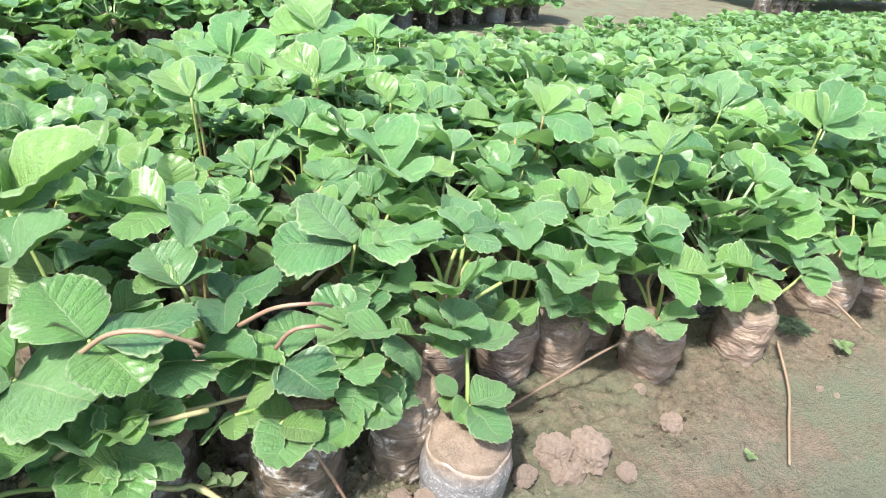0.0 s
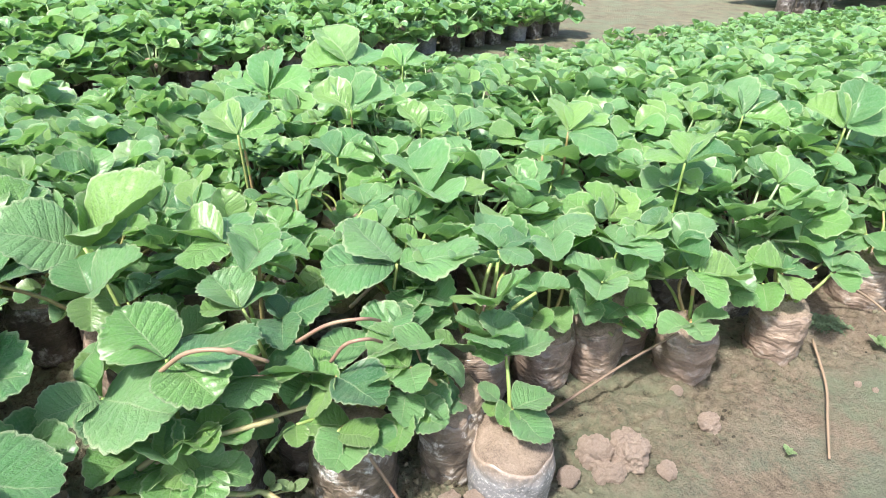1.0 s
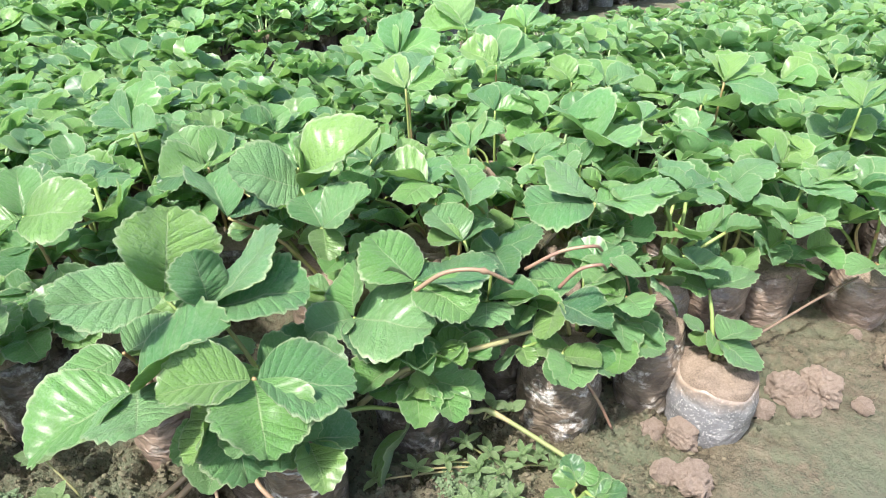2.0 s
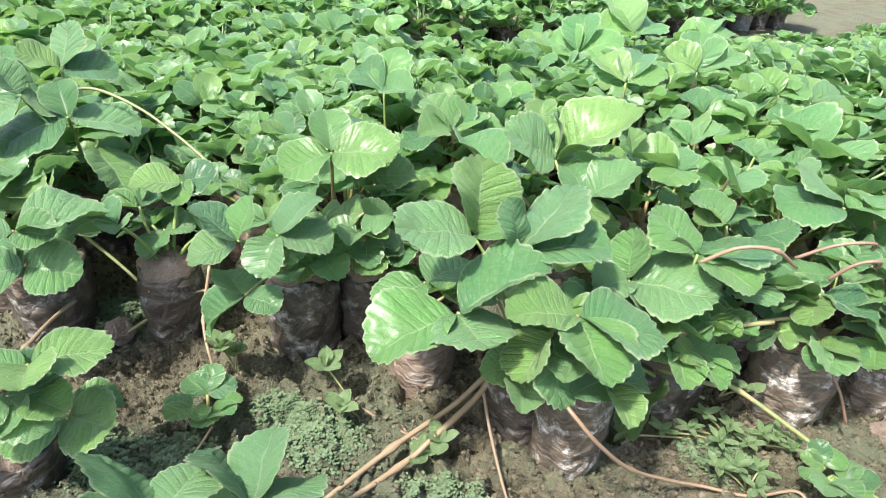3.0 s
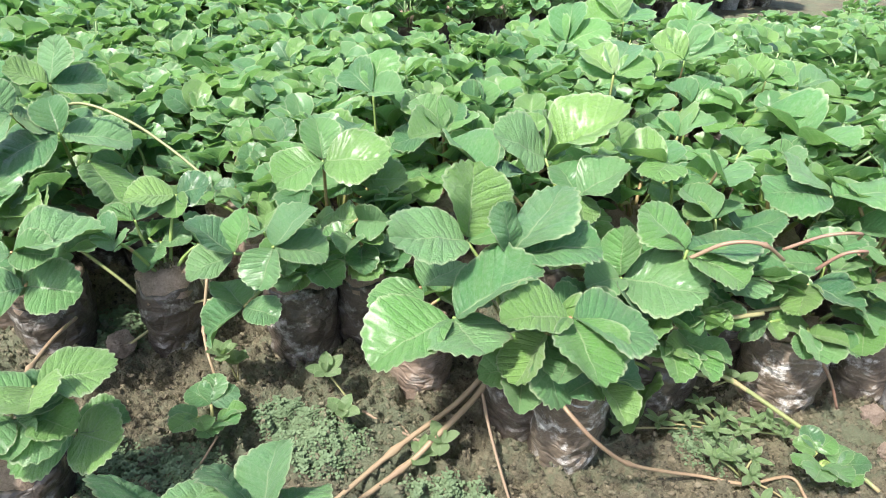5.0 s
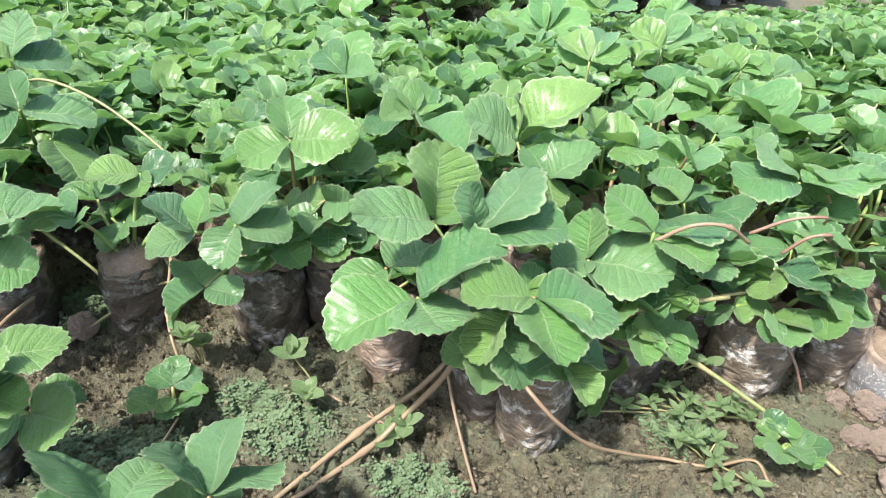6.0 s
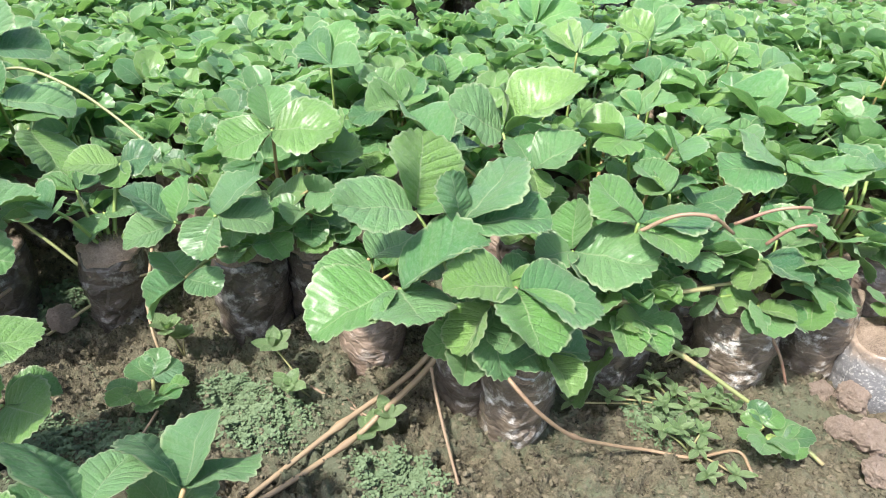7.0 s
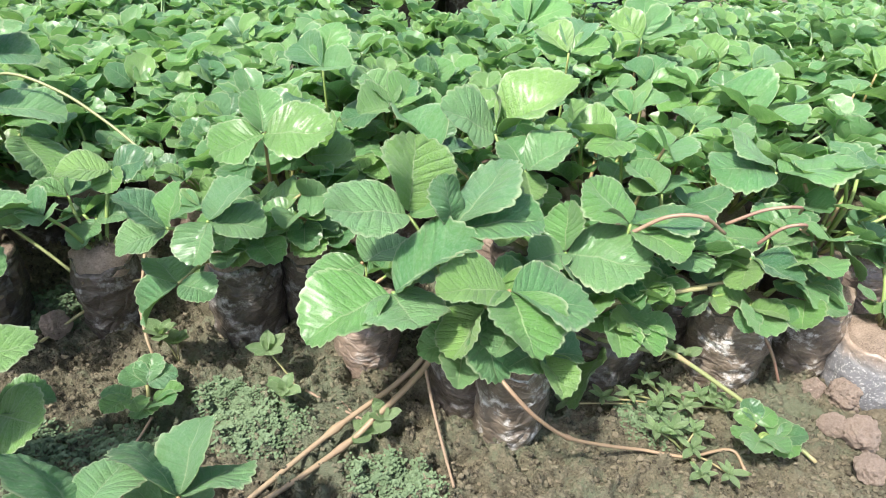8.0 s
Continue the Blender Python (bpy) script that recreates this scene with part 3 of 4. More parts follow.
def daughter(foot):
    """A young plant at a runner's end: short stalks, small leaves close to the soil."""
    rng = random.Random(int(1000 * foot[0]) + 7)
    plant = tagged(new("strawberry_plant"), "young strawberry plant rooting at a runner's end", "strawberry plant", "young plants on the soil")
    plant.location = foot
    for k in range(3):
        a = 2.1 * k + rng.uniform(-.4, .4)
        grow_leaf(plant, rng, (0, 0, 0.002), (0.010 * math.cos(a), 0.010 * math.sin(a), 0.014 + 0.004 * k), math.degrees(a) - 90, rng.uniform(0, 25), rng.uniform(-10, 10), rng.uniform(0.020, 0.027), 60, 8, (0, 6, 3))
    return plant


# ---- ground: one sheet, fine near the beds, reaching the horizon ----
def spaced(near_lo, near_hi, step, far):
    inner = list(np.arange(near_lo, near_hi + step / 2, step))
    left, right, d = [], [], step
    while (left[-1] if left else near_lo) > -far:
        d *= 1.35
        left.append((left[-1] if left else near_lo) - d)
        right.append((right[-1] if right else near_hi) + d)
    return left[::-1] + inner + right


def ground_height(x, y):
    """Broken, crumbly soil before the bed's left part, trodden smooth towards the right."""
    near = math.exp(-((x * 0.35) ** 2 + (y * 0.3) ** 2))
    rough = 0.62 - 0.38 * math.tanh((x - 0.18 - 0.5 * (y - 0.55)) * 7)
    strip = math.exp(-(((x - 0.22) * 0.59 - (y - 0.60) * 0.81 - 0.02) / 0.055) ** 2)
    rough = max(rough, 0.75 * strip)
    n = 0.010 * noise.noise(Vector((x * 5, y * 5, 3.0))) + 0.008 * noise.noise(Vector((x * 17, y * 17, 9.0)))
    if near > 0.6:
        warp = 0.01 * noise.noise(Vector((x * 30, y * 30, 8.0)))
        big = noise.voronoi(Vector(((x + warp) * 42, (y - warp) * 42, 0.3)))[0]
        small = noise.voronoi(Vector(((x - warp) * 105, (y + warp) * 105, 0.7)))[0]
        n += rough * (0.013 * min(0.6, big[1] - big[0]) + 0.009 * min(0.5, small[1] - small[0]) - 0.006)
        n += rough * (0.027 * (0.3 - abs(noise.noise(Vector((x * 48, y * 48, 5.0))))) + 0.009 * (0.3 - abs(noise.noise(Vector((x * 130, y * 130, 2.0))))))
    return n * (0.2 + 0.8 * near) * rough


xs, ys = spaced(-0.92, 0.80, 0.0032, 400), spaced(0.06, 0.92, 0.0032, 400)
grid = [(x, y, ground_height(x, y)) for y in ys for x in xs]
quads = [(j * len(xs) + i, j * len(xs) + i + 1, (j + 1) * len(xs) + i + 1, (j + 1) * len(xs) + i) for j in range(len(ys) - 1) for i in range(len(xs) - 1)]
ground = tagged(new("ground", from_lists("ground", grid, quads, GROUND)), "trodden brown soil with green mossy patches", "ground", kind="structure")


# ---- the beds ----
U = Vector((math.cos(radians(36.0)), math.sin(radians(36.0)), 0))
V = Vector((-U.y, U.x, 0))
CORNER = Vector((-0.181, 0.327, 0))
NEAR_BED, FAR_BED = "plants of the near bed", "plants of the far bed"
rng = random.Random(21)
BAG_LABEL = {FILM_GREY: "clear plastic grow bag of grey soil with whitish streaks", FILM_DARK: "clear plastic grow bag full of dark damp soil", FILM_BROWN: "creased clear plastic grow bag full of brown soil", FILM_MILKY: "grow bag of milky white-speckled film with dry soil"}

# bags along the open edge of the near bed: x, y, radius, height, film
EDGE_BAGS = [(-0.196, 0.330, 0.033, 0.088, FILM_GREY), (-0.243, 0.345, 0.030, 0.082, FILM_DARK), (-0.012, 0.470, 0.036, 0.078, FILM_GREY), (-0.064, 0.497, 0.026, 0.060, FILM_DARK),
             (0.066, 0.507, 0.030, 0.078, FILM_GREY), (0.121, 0.487, 0.035, 0.058, FILM_MILKY), (0.205, 0.673, 0.031, 0.058, FILM_BROWN), (0.148, 0.650, 0.033, 0.064, FILM_BROWN),
             (0.303, 0.684, 0.030, 0.058, FILM_BROWN), (0.417, 0.742, 0.031, 0.056, FILM_BROWN), (0.565, 0.875, 0.036, 0.060, FILM_BROWN), (0.656, 0.925, 0.037, 0.060, FILM_BROWN),
             (-0.475, 0.372, 0.038, 0.086, FILM_DARK), (-0.420, 0.410, 0.032, 0.082, FILM_DARK), (-0.603, 0.330, 0.032, 0.078, FILM_DARK), (-0.715, 0.285, 0.038, 0.070, FILM_DARK),
             (-0.347, 0.372, 0.033, 0.056, FILM_BROWN), (-0.580, 0.132, 0.030, 0.040, FILM_DARK), (-0.135, 0.421, 0.034, 0.060, FILM_DARK)]
for x, y, r, h, film in EDGE_BAGS:
    bag = grow_bag(rng, r, h + 0.008, film, BAG_LABEL[film], 0.4 if film == FILM_MILKY else 1.0)
    bag.location = (x, y, -0.008)

bag_kinds = [grow_bag(rng, 0.036, 0.076, film, BAG_LABEL[film], sides=18, rows=9) for film in (FILM_DARK, FILM_BROWN, FILM_DARK, FILM_BROWN)]
far_bag_kinds = [grow_bag(rng, 0.042, 0.088, film, BAG_LABEL[film], group="grow bags of the far bed", sides=16, rows=6) for film in (FILM_DARK, FILM_MILKY)]


# ---- plants along the open edge and those that stand out: crown, leaves below, leaves ----
# free_plant: each leaf's junction, then yaw, pitch, roll, length, half width and fold of its leaflets
# edge_plant: each leaf's junction, yaw, pitch, roll, size, then turn, lift and size of each leaflet
free_plant((-0.196, 0.332, 0.084), 2, [
    ((-0.009, -0.025, 0.074), (125, 10, -12, 0.0518, 0.41, 33), (-71, -13, -2, 0.0595, 0.51, 21), (-142, -17, -16, 0.0513, 0.52, 22)),
    ((-0.024, -0.032, 0.060), (144, -33, 30, 0.0411, 0.56, 31), (-125, -51, -19, 0.0494, 0.50, 13)),
    ((-0.067, 0.025, 0.085), (-71, 7, 6, 0.0666, 0.50, 7), (-37, 30, -24, 0.0706, 0.54, 3), (76, 68, 13, 0.0390, 0.56, -12)),
    ((0.068, 0.068, -0.037), (138, -36, 57, 0.0586, 0.53, 3)),
])
free_plant((-0.347, 0.374, 0.054), 1, [
    ((0.013, -0.034, 0.075), (149, -8, -4, 0.0444, 0.50, 12), (-27, 1, -2, 0.0473, 0.52, 14)),
])
free_plant((-0.243, 0.348, 0.078), 2, [
    ((-0.049, -0.047, 0.059), (138, -15, 2, 0.0670, 0.49, 28), (-141, 14, 1, 0.0594, 0.47, 8), (-65, 30, -5, 0.0722, 0.52, 24)),
    ((-0.058, 0.012, 0.094), (131, 18, -19, 0.0663, 0.41, 22), (47, 60, 24, 0.0602, 0.51, 17), (-69, 11, 4, 0.0337, 0.55, -3)),
])
free_plant((-0.475, 0.375, 0.082), 3, [
    ((0.024, -0.070, 0.081), (177, -40, 8, 0.0341, 0.54, 35), (-69, -10, 9, 0.0416, 0.54, 6), (-22, 24, -13, 0.0451, 0.54, 1)),
    ((-0.007, -0.081, 0.074), (137, -17, -4, 0.0385, 0.55, -3), (-21, 54, -13, 0.0356, 0.52, 14), (113, 37, 8, 0.0424, 0.53, 8)),
    ((0.003, -0.093, 0.030), (122, -47, -22, 0.0511, 0.38, 16), (-89, -7, 13, 0.0303, 0.52, 10), (70, 11, 18, 0.0349, 0.53, -2)),
    ((0.056, 0.021, 0.066), (-69, 30, 68, 0.0310, 0.46, 52), (91, -25, -31, 0.0388, 0.51, -12)),
])
edge_plant((-0.425, 0.412, 0.078), 6, [
])
free_plant((-0.603, 0.333, 0.076), 4, [
    ((-0.012, 0.014, 0.032), (-180, -28, 11, 0.0332, 0.52, 10), (-64, 7, 14, 0.0285, 0.53, 8)),
    ((-0.004, 0.040, 0.074), (131, 3, -6, 0.0437, 0.53, 10), (-63, 22, 28, 0.0341, 0.53, 12), (-154, -24, 18, 0.0279, 0.50, 28)),
])
free_plant((-0.715, 0.288, 0.066), 7, [
    ((0.069, -0.061, 0.060), (137, -13, -13, 0.0541, 0.55, -7), (-78, -10, 37, 0.0420, 0.56, 29)),
    ((0.062, -0.057, 0.089), (-42, 3, -5, 0.0636, 0.53, 19), (-71, -3, 28, 0.0307, 0.53, 26), (145, 11, -15, 0.0312, 0.53, 16)),
    ((-0.018, 0.035, 0.102), (141, -19, -2, 0.0598, 0.58, -20), (-172, -40, -10, 0.0500, 0.59, 35)),
])
free_plant((-0.58, 0.135, 0.046), 1, [
    ((0.042, 0.019, 0.021), (140, -9, -17, 0.0424, 0.53, 19), (-86, 14, 32, 0.0437, 0.49, 21), (-33, -9, 1, 0.0335, 0.56, 39)),
    ((0.038, 0.008, 0.078), (-43, 0, -6, 0.0474, 0.53, 19), (136, 14, -3, 0.0360, 0.53, 6), (-132, 15, 4, 0.0369, 0.50, 25)),
])
free_plant((-0.44, 0.045, 0.04), 1, [
    ((0.059, 0.040, 0.082), (2, 2, -13, 0.0354, 0.54, -5), (84, 13, 54, 0.0534, 0.54, -13)),
])
free_plant((-0.36, 0.09, 0.035), 1, [
    ((0.015, 0.025, 0.080), (11, 14, -32, 0.0444, 0.52, 1), (-22, -12, -29, 0.0403, 0.54, -7), (84, 17, 53, 0.0439, 0.53, -11)),
])
free_plant((-0.79, 0.42, 0.07), 5, [
    ((0.050, -0.047, 0.124), (151, -18, -11, 0.0637, 0.59, -18), (-51, -17, 8, 0.0611, 0.55, -1), (44, 42, -10, 0.0385, 0.46, 26)),
    ((0.077, -0.045, 0.097), (-98, -35, -19, 0.0566, 0.52, 9)),
    ((0.019, -0.067, 0.147), (106, 50, 4, 0.0406, 0.53, 3), (168, -34, 4, 0.0597, 0.54, 2), (-31, -42, 18, 0.0349, 0.57, -24)),
    ((-0.016, 0.011, 0.150), (-49, -8, 21, 0.0516, 0.54, 4), (4, 50, -17, 0.0526, 0.52, 2), (136, 32, -18, 0.0394, 0.54, 20)),
])
edge_plant((-0.399, 0.593, 0.07), 3, [
    ((0.000, -0.010, 0.099), 68, 20, -2, 0.060, (6, 11, 1.01), (-79, 5, 0.95), (73, 7, 1.02)),
])
free_plant((-0.474, 0.434, 0.07), 2, [
    ((0.015, -0.024, 0.126), (-82, 10, 25, 0.0607, 0.45, 23), (148, -14, -12, 0.0458, 0.52, 22), (40, 39, 4, 0.0414, 0.43, 32)),
    ((0.019, 0.036, 0.078), (-65, 3, 18, 0.0481, 0.54, 15), (141, -16, 0, 0.0348, 0.54, -2)),
])
free_plant((-0.277, 0.558, 0.07), 2, [
    ((-0.139, 0.043, 0.093), (65, 33, 21, 0.0556, 0.51, 0), (121, -17, -13, 0.0502, 0.54, 14), (-26, 32, 7, 0.0437, 0.53, 14)),
])
free_plant((-0.228, 0.524, 0.07), 2, [
    ((-0.043, 0.014, 0.107), (112, 34, -31, 0.0651, 0.47, 3), (-68, 36, 8, 0.0880, 0.42, 36), (49, 50, 46, 0.0525, 0.40, 12)),
    ((-0.000, -0.041, 0.098), (44, 25, -4, 0.0370, 0.56, 36), (-68, 36, 6, 0.0500, 0.54, 19), (-146, -31, -12, 0.0299, 0.50, 28)),
])
edge_plant((-0.124, 0.826, 0.07), 3, [
    ((0.000, -0.010, 0.099), -24, 14, 4, 0.055, (-3, 9, 1.02), (-69, 5, 0.99), (72, 3, 1.00)),
])
edge_plant((-0.139, 0.717, 0.07), 3, [
    ((0.000, -0.010, 0.089), -10, 12, -12, 0.056, (-7, 5, 1.01), (-56, 5, 0.92), (63, 12, 0.94)),
])
edge_plant((-0.141, 0.951, 0.07), 3, [
    ((0.000, -0.010, 0.123), 12, 28, 1, 0.075, (4, 11, 1.04), (-64, 11, 0.88), (60, 10, 0.99)),
])
edge_plant((-0.23, 0.781, 0.07), 3, [
    ((0.000, -0.010, 0.136), -9, 19, 2, 0.064, (1, 8, 1.02), (-64, 10, 0.99), (64, 9, 0.92)),
])
edge_plant((-0.031, 0.906, 0.07), 3, [
    ((0.000, -0.010, 0.117), 2, 21, 12, 0.052, (5, 6, 1.00), (-62, 17, 0.93), (58, 10, 0.96)),
])
edge_plant((-0.498, 0.615, 0.07), 3, [
    ((0.000, -0.010, 0.128), -21, 34, -2, 0.062, (-12, 15, 1.02), (-71, 9, 1.03), (83, 10, 0.90)),
])
edge_plant((-0.261, 1.361, 0.07), 3, [
    ((0.000, -0.010, 0.090), 52, 19, -4, 0.104, (-1, 15, 1.09), (-71, -3, 1.07), (72, -0, 0.99)),
])
edge_plant((-0.087, 0.641, 0.07), 2, [
    ((-0.025, -0.097, 0.108), 46, -8, -10, 0.036, (7, 6, 0.97), (-98, -5, 0.92), (91, -1, 1.09)),
    ((0.024, 0.076, 0.084), -45, 5, 4, 0.044, (-2, 6, 1.00), (-70, 5, 1.00), (72, 3, 1.00)),
])
free_plant((0.119, 0.498, 0.062), 0, [
    ((-0.010, 0.032, 0.052), (42, 34, 18, 0.0398, 0.51, 25), (-72, 17, -9, 0.0396, 0.52, 15), (98, 15, -4, 0.0322, 0.54, 5)),
    ((-0.001, 0.001, 0.022), (-130, -9, -15, 0.0368, 0.52, 20), (-62, 7, -10, 0.0339, 0.52, 12), (151, 9, -24, 0.0219, 0.52, 29)),
    ((-0.012, 0.006, 0.025), (80, 28, 4, 0.0202, 0.53, 20), (154, -8, 11, 0.0167, 0.50, 17)),
])
free_plant((-0.002, 0.482, 0.07), 1, [
    ((-0.017, -0.019, 0.061), (148, -28, 33, 0.0329, 0.49, 21), (94, 3, 14, 0.0444, 0.53, 14), (-117, -5, -4, 0.0417, 0.52, 15)),
    ((0.002, 0.021, 0.062), (94, -5, 0, 0.0430, 0.53, 5), (-102, -29, 7, 0.0497, 0.55, 0), (-20, 14, 0, 0.0419, 0.54, 30)),
    ((-0.030, -0.017, 0.036), (86, -8, -9, 0.0286, 0.53, 16)),
    ((-0.011, -0.045, 0.028), (172, -30, -6, 0.0228, 0.43, 29), (-90, -2, -4, 0.0295, 0.54, -1)),
    ((-0.042, -0.046, 0.032), (-159, -14, -3, 0.0172, 0.52, 27), (108, -38, 26, 0.0275, 0.53, 23), (-83, -30, 19, 0.0173, 0.53, 8)),
])
free_plant((0.068, 0.508, 0.074), 1, [
    ((-0.031, -0.040, 0.023), (163, -17, 26, 0.0318, 0.51, 26), (-108, 2, 7, 0.0302, 0.53, 29), (24, 0, -20, 0.0301, 0.52, 25)),
    ((-0.017, -0.003, 0.066), (-44, -37, -5, 0.0346, 0.53, 27), (-130, -21, -43, 0.0383, 0.57, -18), (143, 23, 6, 0.0357, 0.54, 29)),
])
free_plant((-0.135, 0.424, 0.056), 2, [
    ((-0.040, -0.018, 0.080), (-101, 10, 17, 0.0653, 0.47, 20), (-131, -21, -14, 0.0398, 0.53, 8), (-30, 61, -28, 0.0410, 0.50, 20), (137, 6, -17, 0.0363, 0.45, 19)),
    ((0.008, -0.003, 0.110), (-116, -10, 5, 0.0479, 0.53, 5), (64, 28, -3, 0.0476, 0.54, 5), (-53, 1, -13, 0.0598, 0.53, 9), (66, -14, 30, 0.0302, 0.48, 16)),
])
free_plant((-0.084, 0.497, 0.07), 1, [
    ((-0.019, -0.006, 0.094), (60, 24, 0, 0.0378, 0.54, 30), (-10, 7, 0, 0.0318, 0.54, 30), (114, 7, 0, 0.0288, 0.54, 30)),
    ((0.005, 0.012, 0.075), (-157, 3, 6, 0.0426, 0.37, 28), (-67, 22, -1, 0.0423, 0.47, 9), (83, 56, 0, 0.0195, 0.54, 30)),
])
free_plant((-0.248, 0.54, 0.07), 2, [
    ((-0.069, -0.060, 0.101), (43, 2, 11, 0.0876, 0.29, 31), (-40, -5, -6, 0.0421, 0.53, 0)),
])
free_plant((-0.006, 0.582, 0.07), 2, [
    ((0.011, -0.007, 0.098), (69, 27, 13, 0.0561, 0.50, 7), (-78, 12, -8, 0.0684, 0.53, 9), (108, 1, -4, 0.0605, 0.57, -10)),
    ((0.138, 0.021, 0.034), (84, 22, -27, 0.0261, 0.54, 14), (-127, 22, 28, 0.0234, 0.52, 23)),
])
edge_plant((-0.127, 0.56, 0.07), 2, [
    ((-0.020, 0.001, 0.111), 90, 1, -0, 0.056, (5, 4, 0.97), (-71, 3, 1.00), (66, 3, 1.00)),
    ((0.021, -0.021, 0.119), -69, -13, -1, 0.049, (-2, -0, 0.89), (-101, 4, 1.04), (103, 5, 1.04)),
])
edge_plant((0.005, 0.748, 0.07), 3, [
    ((0.000, -0.010, 0.090), -60, 2, -3, 0.084, (1, -2, 0.99), (-89, 15, 1.08), (88, 17, 0.94)),
])
edge_plant((-0.231, 0.794, 0.07), 3, [
    ((0.000, -0.010, 0.127), 9, 20, 6, 0.061, (-7, 8, 1.02), (-60, 11, 1.00), (67, 8, 0.94)),
])
edge_plant((0.098, 0.738, 0.07), 2, [
    ((0.000, -0.010, 0.078), -128, 15, -6, 0.052, (-3, 10, 1.01), (-72, 3, 1.00), (75, 6, 1.00)),
])
edge_plant((0.132, 0.86, 0.07), 3, [
    ((0.000, -0.010, 0.109), -2, -9, -11, 0.053, (1, 14, 1.02), (-73, -22, 1.01), (72, -16, 0.97)),
])
edge_plant((0.15, 0.652, 0.06), 1, [
    ((-0.005, 0.027, 0.090), -70, 12, -4, 0.055, (-10, 12, 0.96), (-95, 0, 1.05), (104, 3, 0.99)),
    ((-0.025, -0.010, 0.027), -169, -3, -24, 0.029, (4, -8, 1.05), (-80, 14, 0.96), (77, 27, 0.98)),
])
edge_plant((0.205, 0.675, 0.056), 2, [
    ((-0.010, -0.041, 0.077), 168, 9, -5, 0.050, (1, 1, 1.01), (-75, 13, 0.97), (74, 16, 0.95)),
    ((0.008, 0.006, 0.094), -64, 1, -9, 0.061, (-1, 9, 1.01), (-79, -5, 1.01), (81, -0, 0.95)),
    ((0.021, -0.036, 0.024), -77, -18, -4, 0.023, (1, -1, 0.99), (-78, -1, 1.01), (77, 1, 0.97)),
])
edge_plant((0.303, 0.686, 0.056), 2, [
    ((-0.015, -0.014, 0.077), -76, -17, 6, 0.060, (0, 3, 1.00), (-87, -3, 1.06), (87, -6, 0.93)),
    ((-0.014, -0.043, 0.034), -164, 6, 9, 0.043, (7, 6, 0.97), (-79, 8, 0.94), (72, 3, 1.00)),
])
edge_plant((0.417, 0.744, 0.054), 4, [
    ((-0.040, 0.074, 0.044), -87, 4, -3, 0.064, (-16, 11, 0.93), (-89, -4, 1.03), (105, -2, 0.98)),
    ((-0.010, 0.005, 0.043), -165, -9, -9, 0.046, (10, -3, 0.98), (-98, 9, 0.91), (89, 13, 1.06)),
])
edge_plant((0.456, 0.887, 0.07), 2, [
    ((0.000, 0.018, 0.058), -71, 24, -6, 0.059, (-11, 8, 0.96), (-80, 12, 1.07), (91, 15, 0.89)),
    ((0.000, -0.039, 0.072), 128, -3, -1, 0.055, (-3, 3, 0.99), (-69, 2, 0.98), (72, 3, 1.00)),
])
edge_plant((0.258, 0.816, 0.07), 2, [
    ((-0.021, -0.053, 0.086), 48, 1, -14, 0.035, (11, 8, 0.97), (-104, -4, 0.96), (94, 2, 1.10)),
    ((0.020, 0.032, 0.078), -68, 5, 9, 0.038, (-16, 12, 0.97), (-94, -3, 1.08), (110, -6, 0.98)),
])
edge_plant((0.29, 0.809, 0.07), 3, [
    ((0.000, -0.010, 0.130), -25, 8, -8, 0.063, (-2, 7, 1.01), (-66, 1, 0.95), (68, 5, 0.93)),
])
edge_plant((0.163, 0.907, 0.07), 3, [
    ((0.000, -0.010, 0.125), -50, 1, 9, 0.076, (-18, 4, 0.96), (-54, 7, 0.99), (72, 2, 1.00)),
])
edge_plant((0.016, 0.931, 0.07), 3, [
    ((0.000, -0.010, 0.107), 18, 15, 5, 0.061, (1, 6, 1.01), (-66, 12, 0.98), (65, 9, 0.98)),
])
edge_plant((0.416, 1.04, 0.07), 3, [
    ((0.000, -0.010, 0.123), -37, 15, 14, 0.069, (-8, 8, 1.01), (-63, 11, 0.99), (72, 3, 1.00)),
])
edge_plant((0.53, 0.985, 0.07), 3, [
    ((0.000, -0.010, 0.130), -10, 30, 5, 0.070, (11, 20, 1.07), (-71, 14, 0.94), (61, 4, 1.00)),
])
edge_plant((-0.129, 1.252, 0.07), 3, [
    ((0.000, -0.010, 0.118), -12, 12, -8, 0.068, (2, 12, 1.03), (-75, -3, 1.01), (74, 1, 0.95)),
])
edge_plant((-0.344, 1.133, 0.07), 3, [
    ((0.000, -0.010, 0.084), -10, 30, -7, 0.092, (-7, 14, 1.04), (-60, 4, 0.98), (66, 9, 1.03)),
])
edge_plant((-0.121, 0.442, 0.05), 1, [
    ((-0.028, -0.036, 0.025), 155, 12, 0, 0.040, (-13, 12, 0.87), (-68, -1, 1.03), (81, -1, 0.94)),
    ((-0.001, -0.007, 0.030), 105, -17, -4, 0.037, (9, -2, 0.94), (-80, 1, 0.95), (72, 3, 1.00)),
    ((0.028, 0.012, 0.035), 177, -8, 10, 0.039, (-14, 3, 0.93), (-55, 1, 1.00), (68, -4, 0.97)),
])
edge_plant((0.565, 0.878, 0.056), 8, [
])
edge_plant((0.656, 0.928, 0.056), 8, [
])
LABEL = "bushy green strawberry plant with toothed three-part leaves"
fine_kinds = [strawberry("strawberry_plant", LABEL, NEAR_BED, rng, random_leaves(rng, rng.randrange(10, 13), rng.uniform(0.055, 0.085), 0.0355), 2) for _ in range(10)]
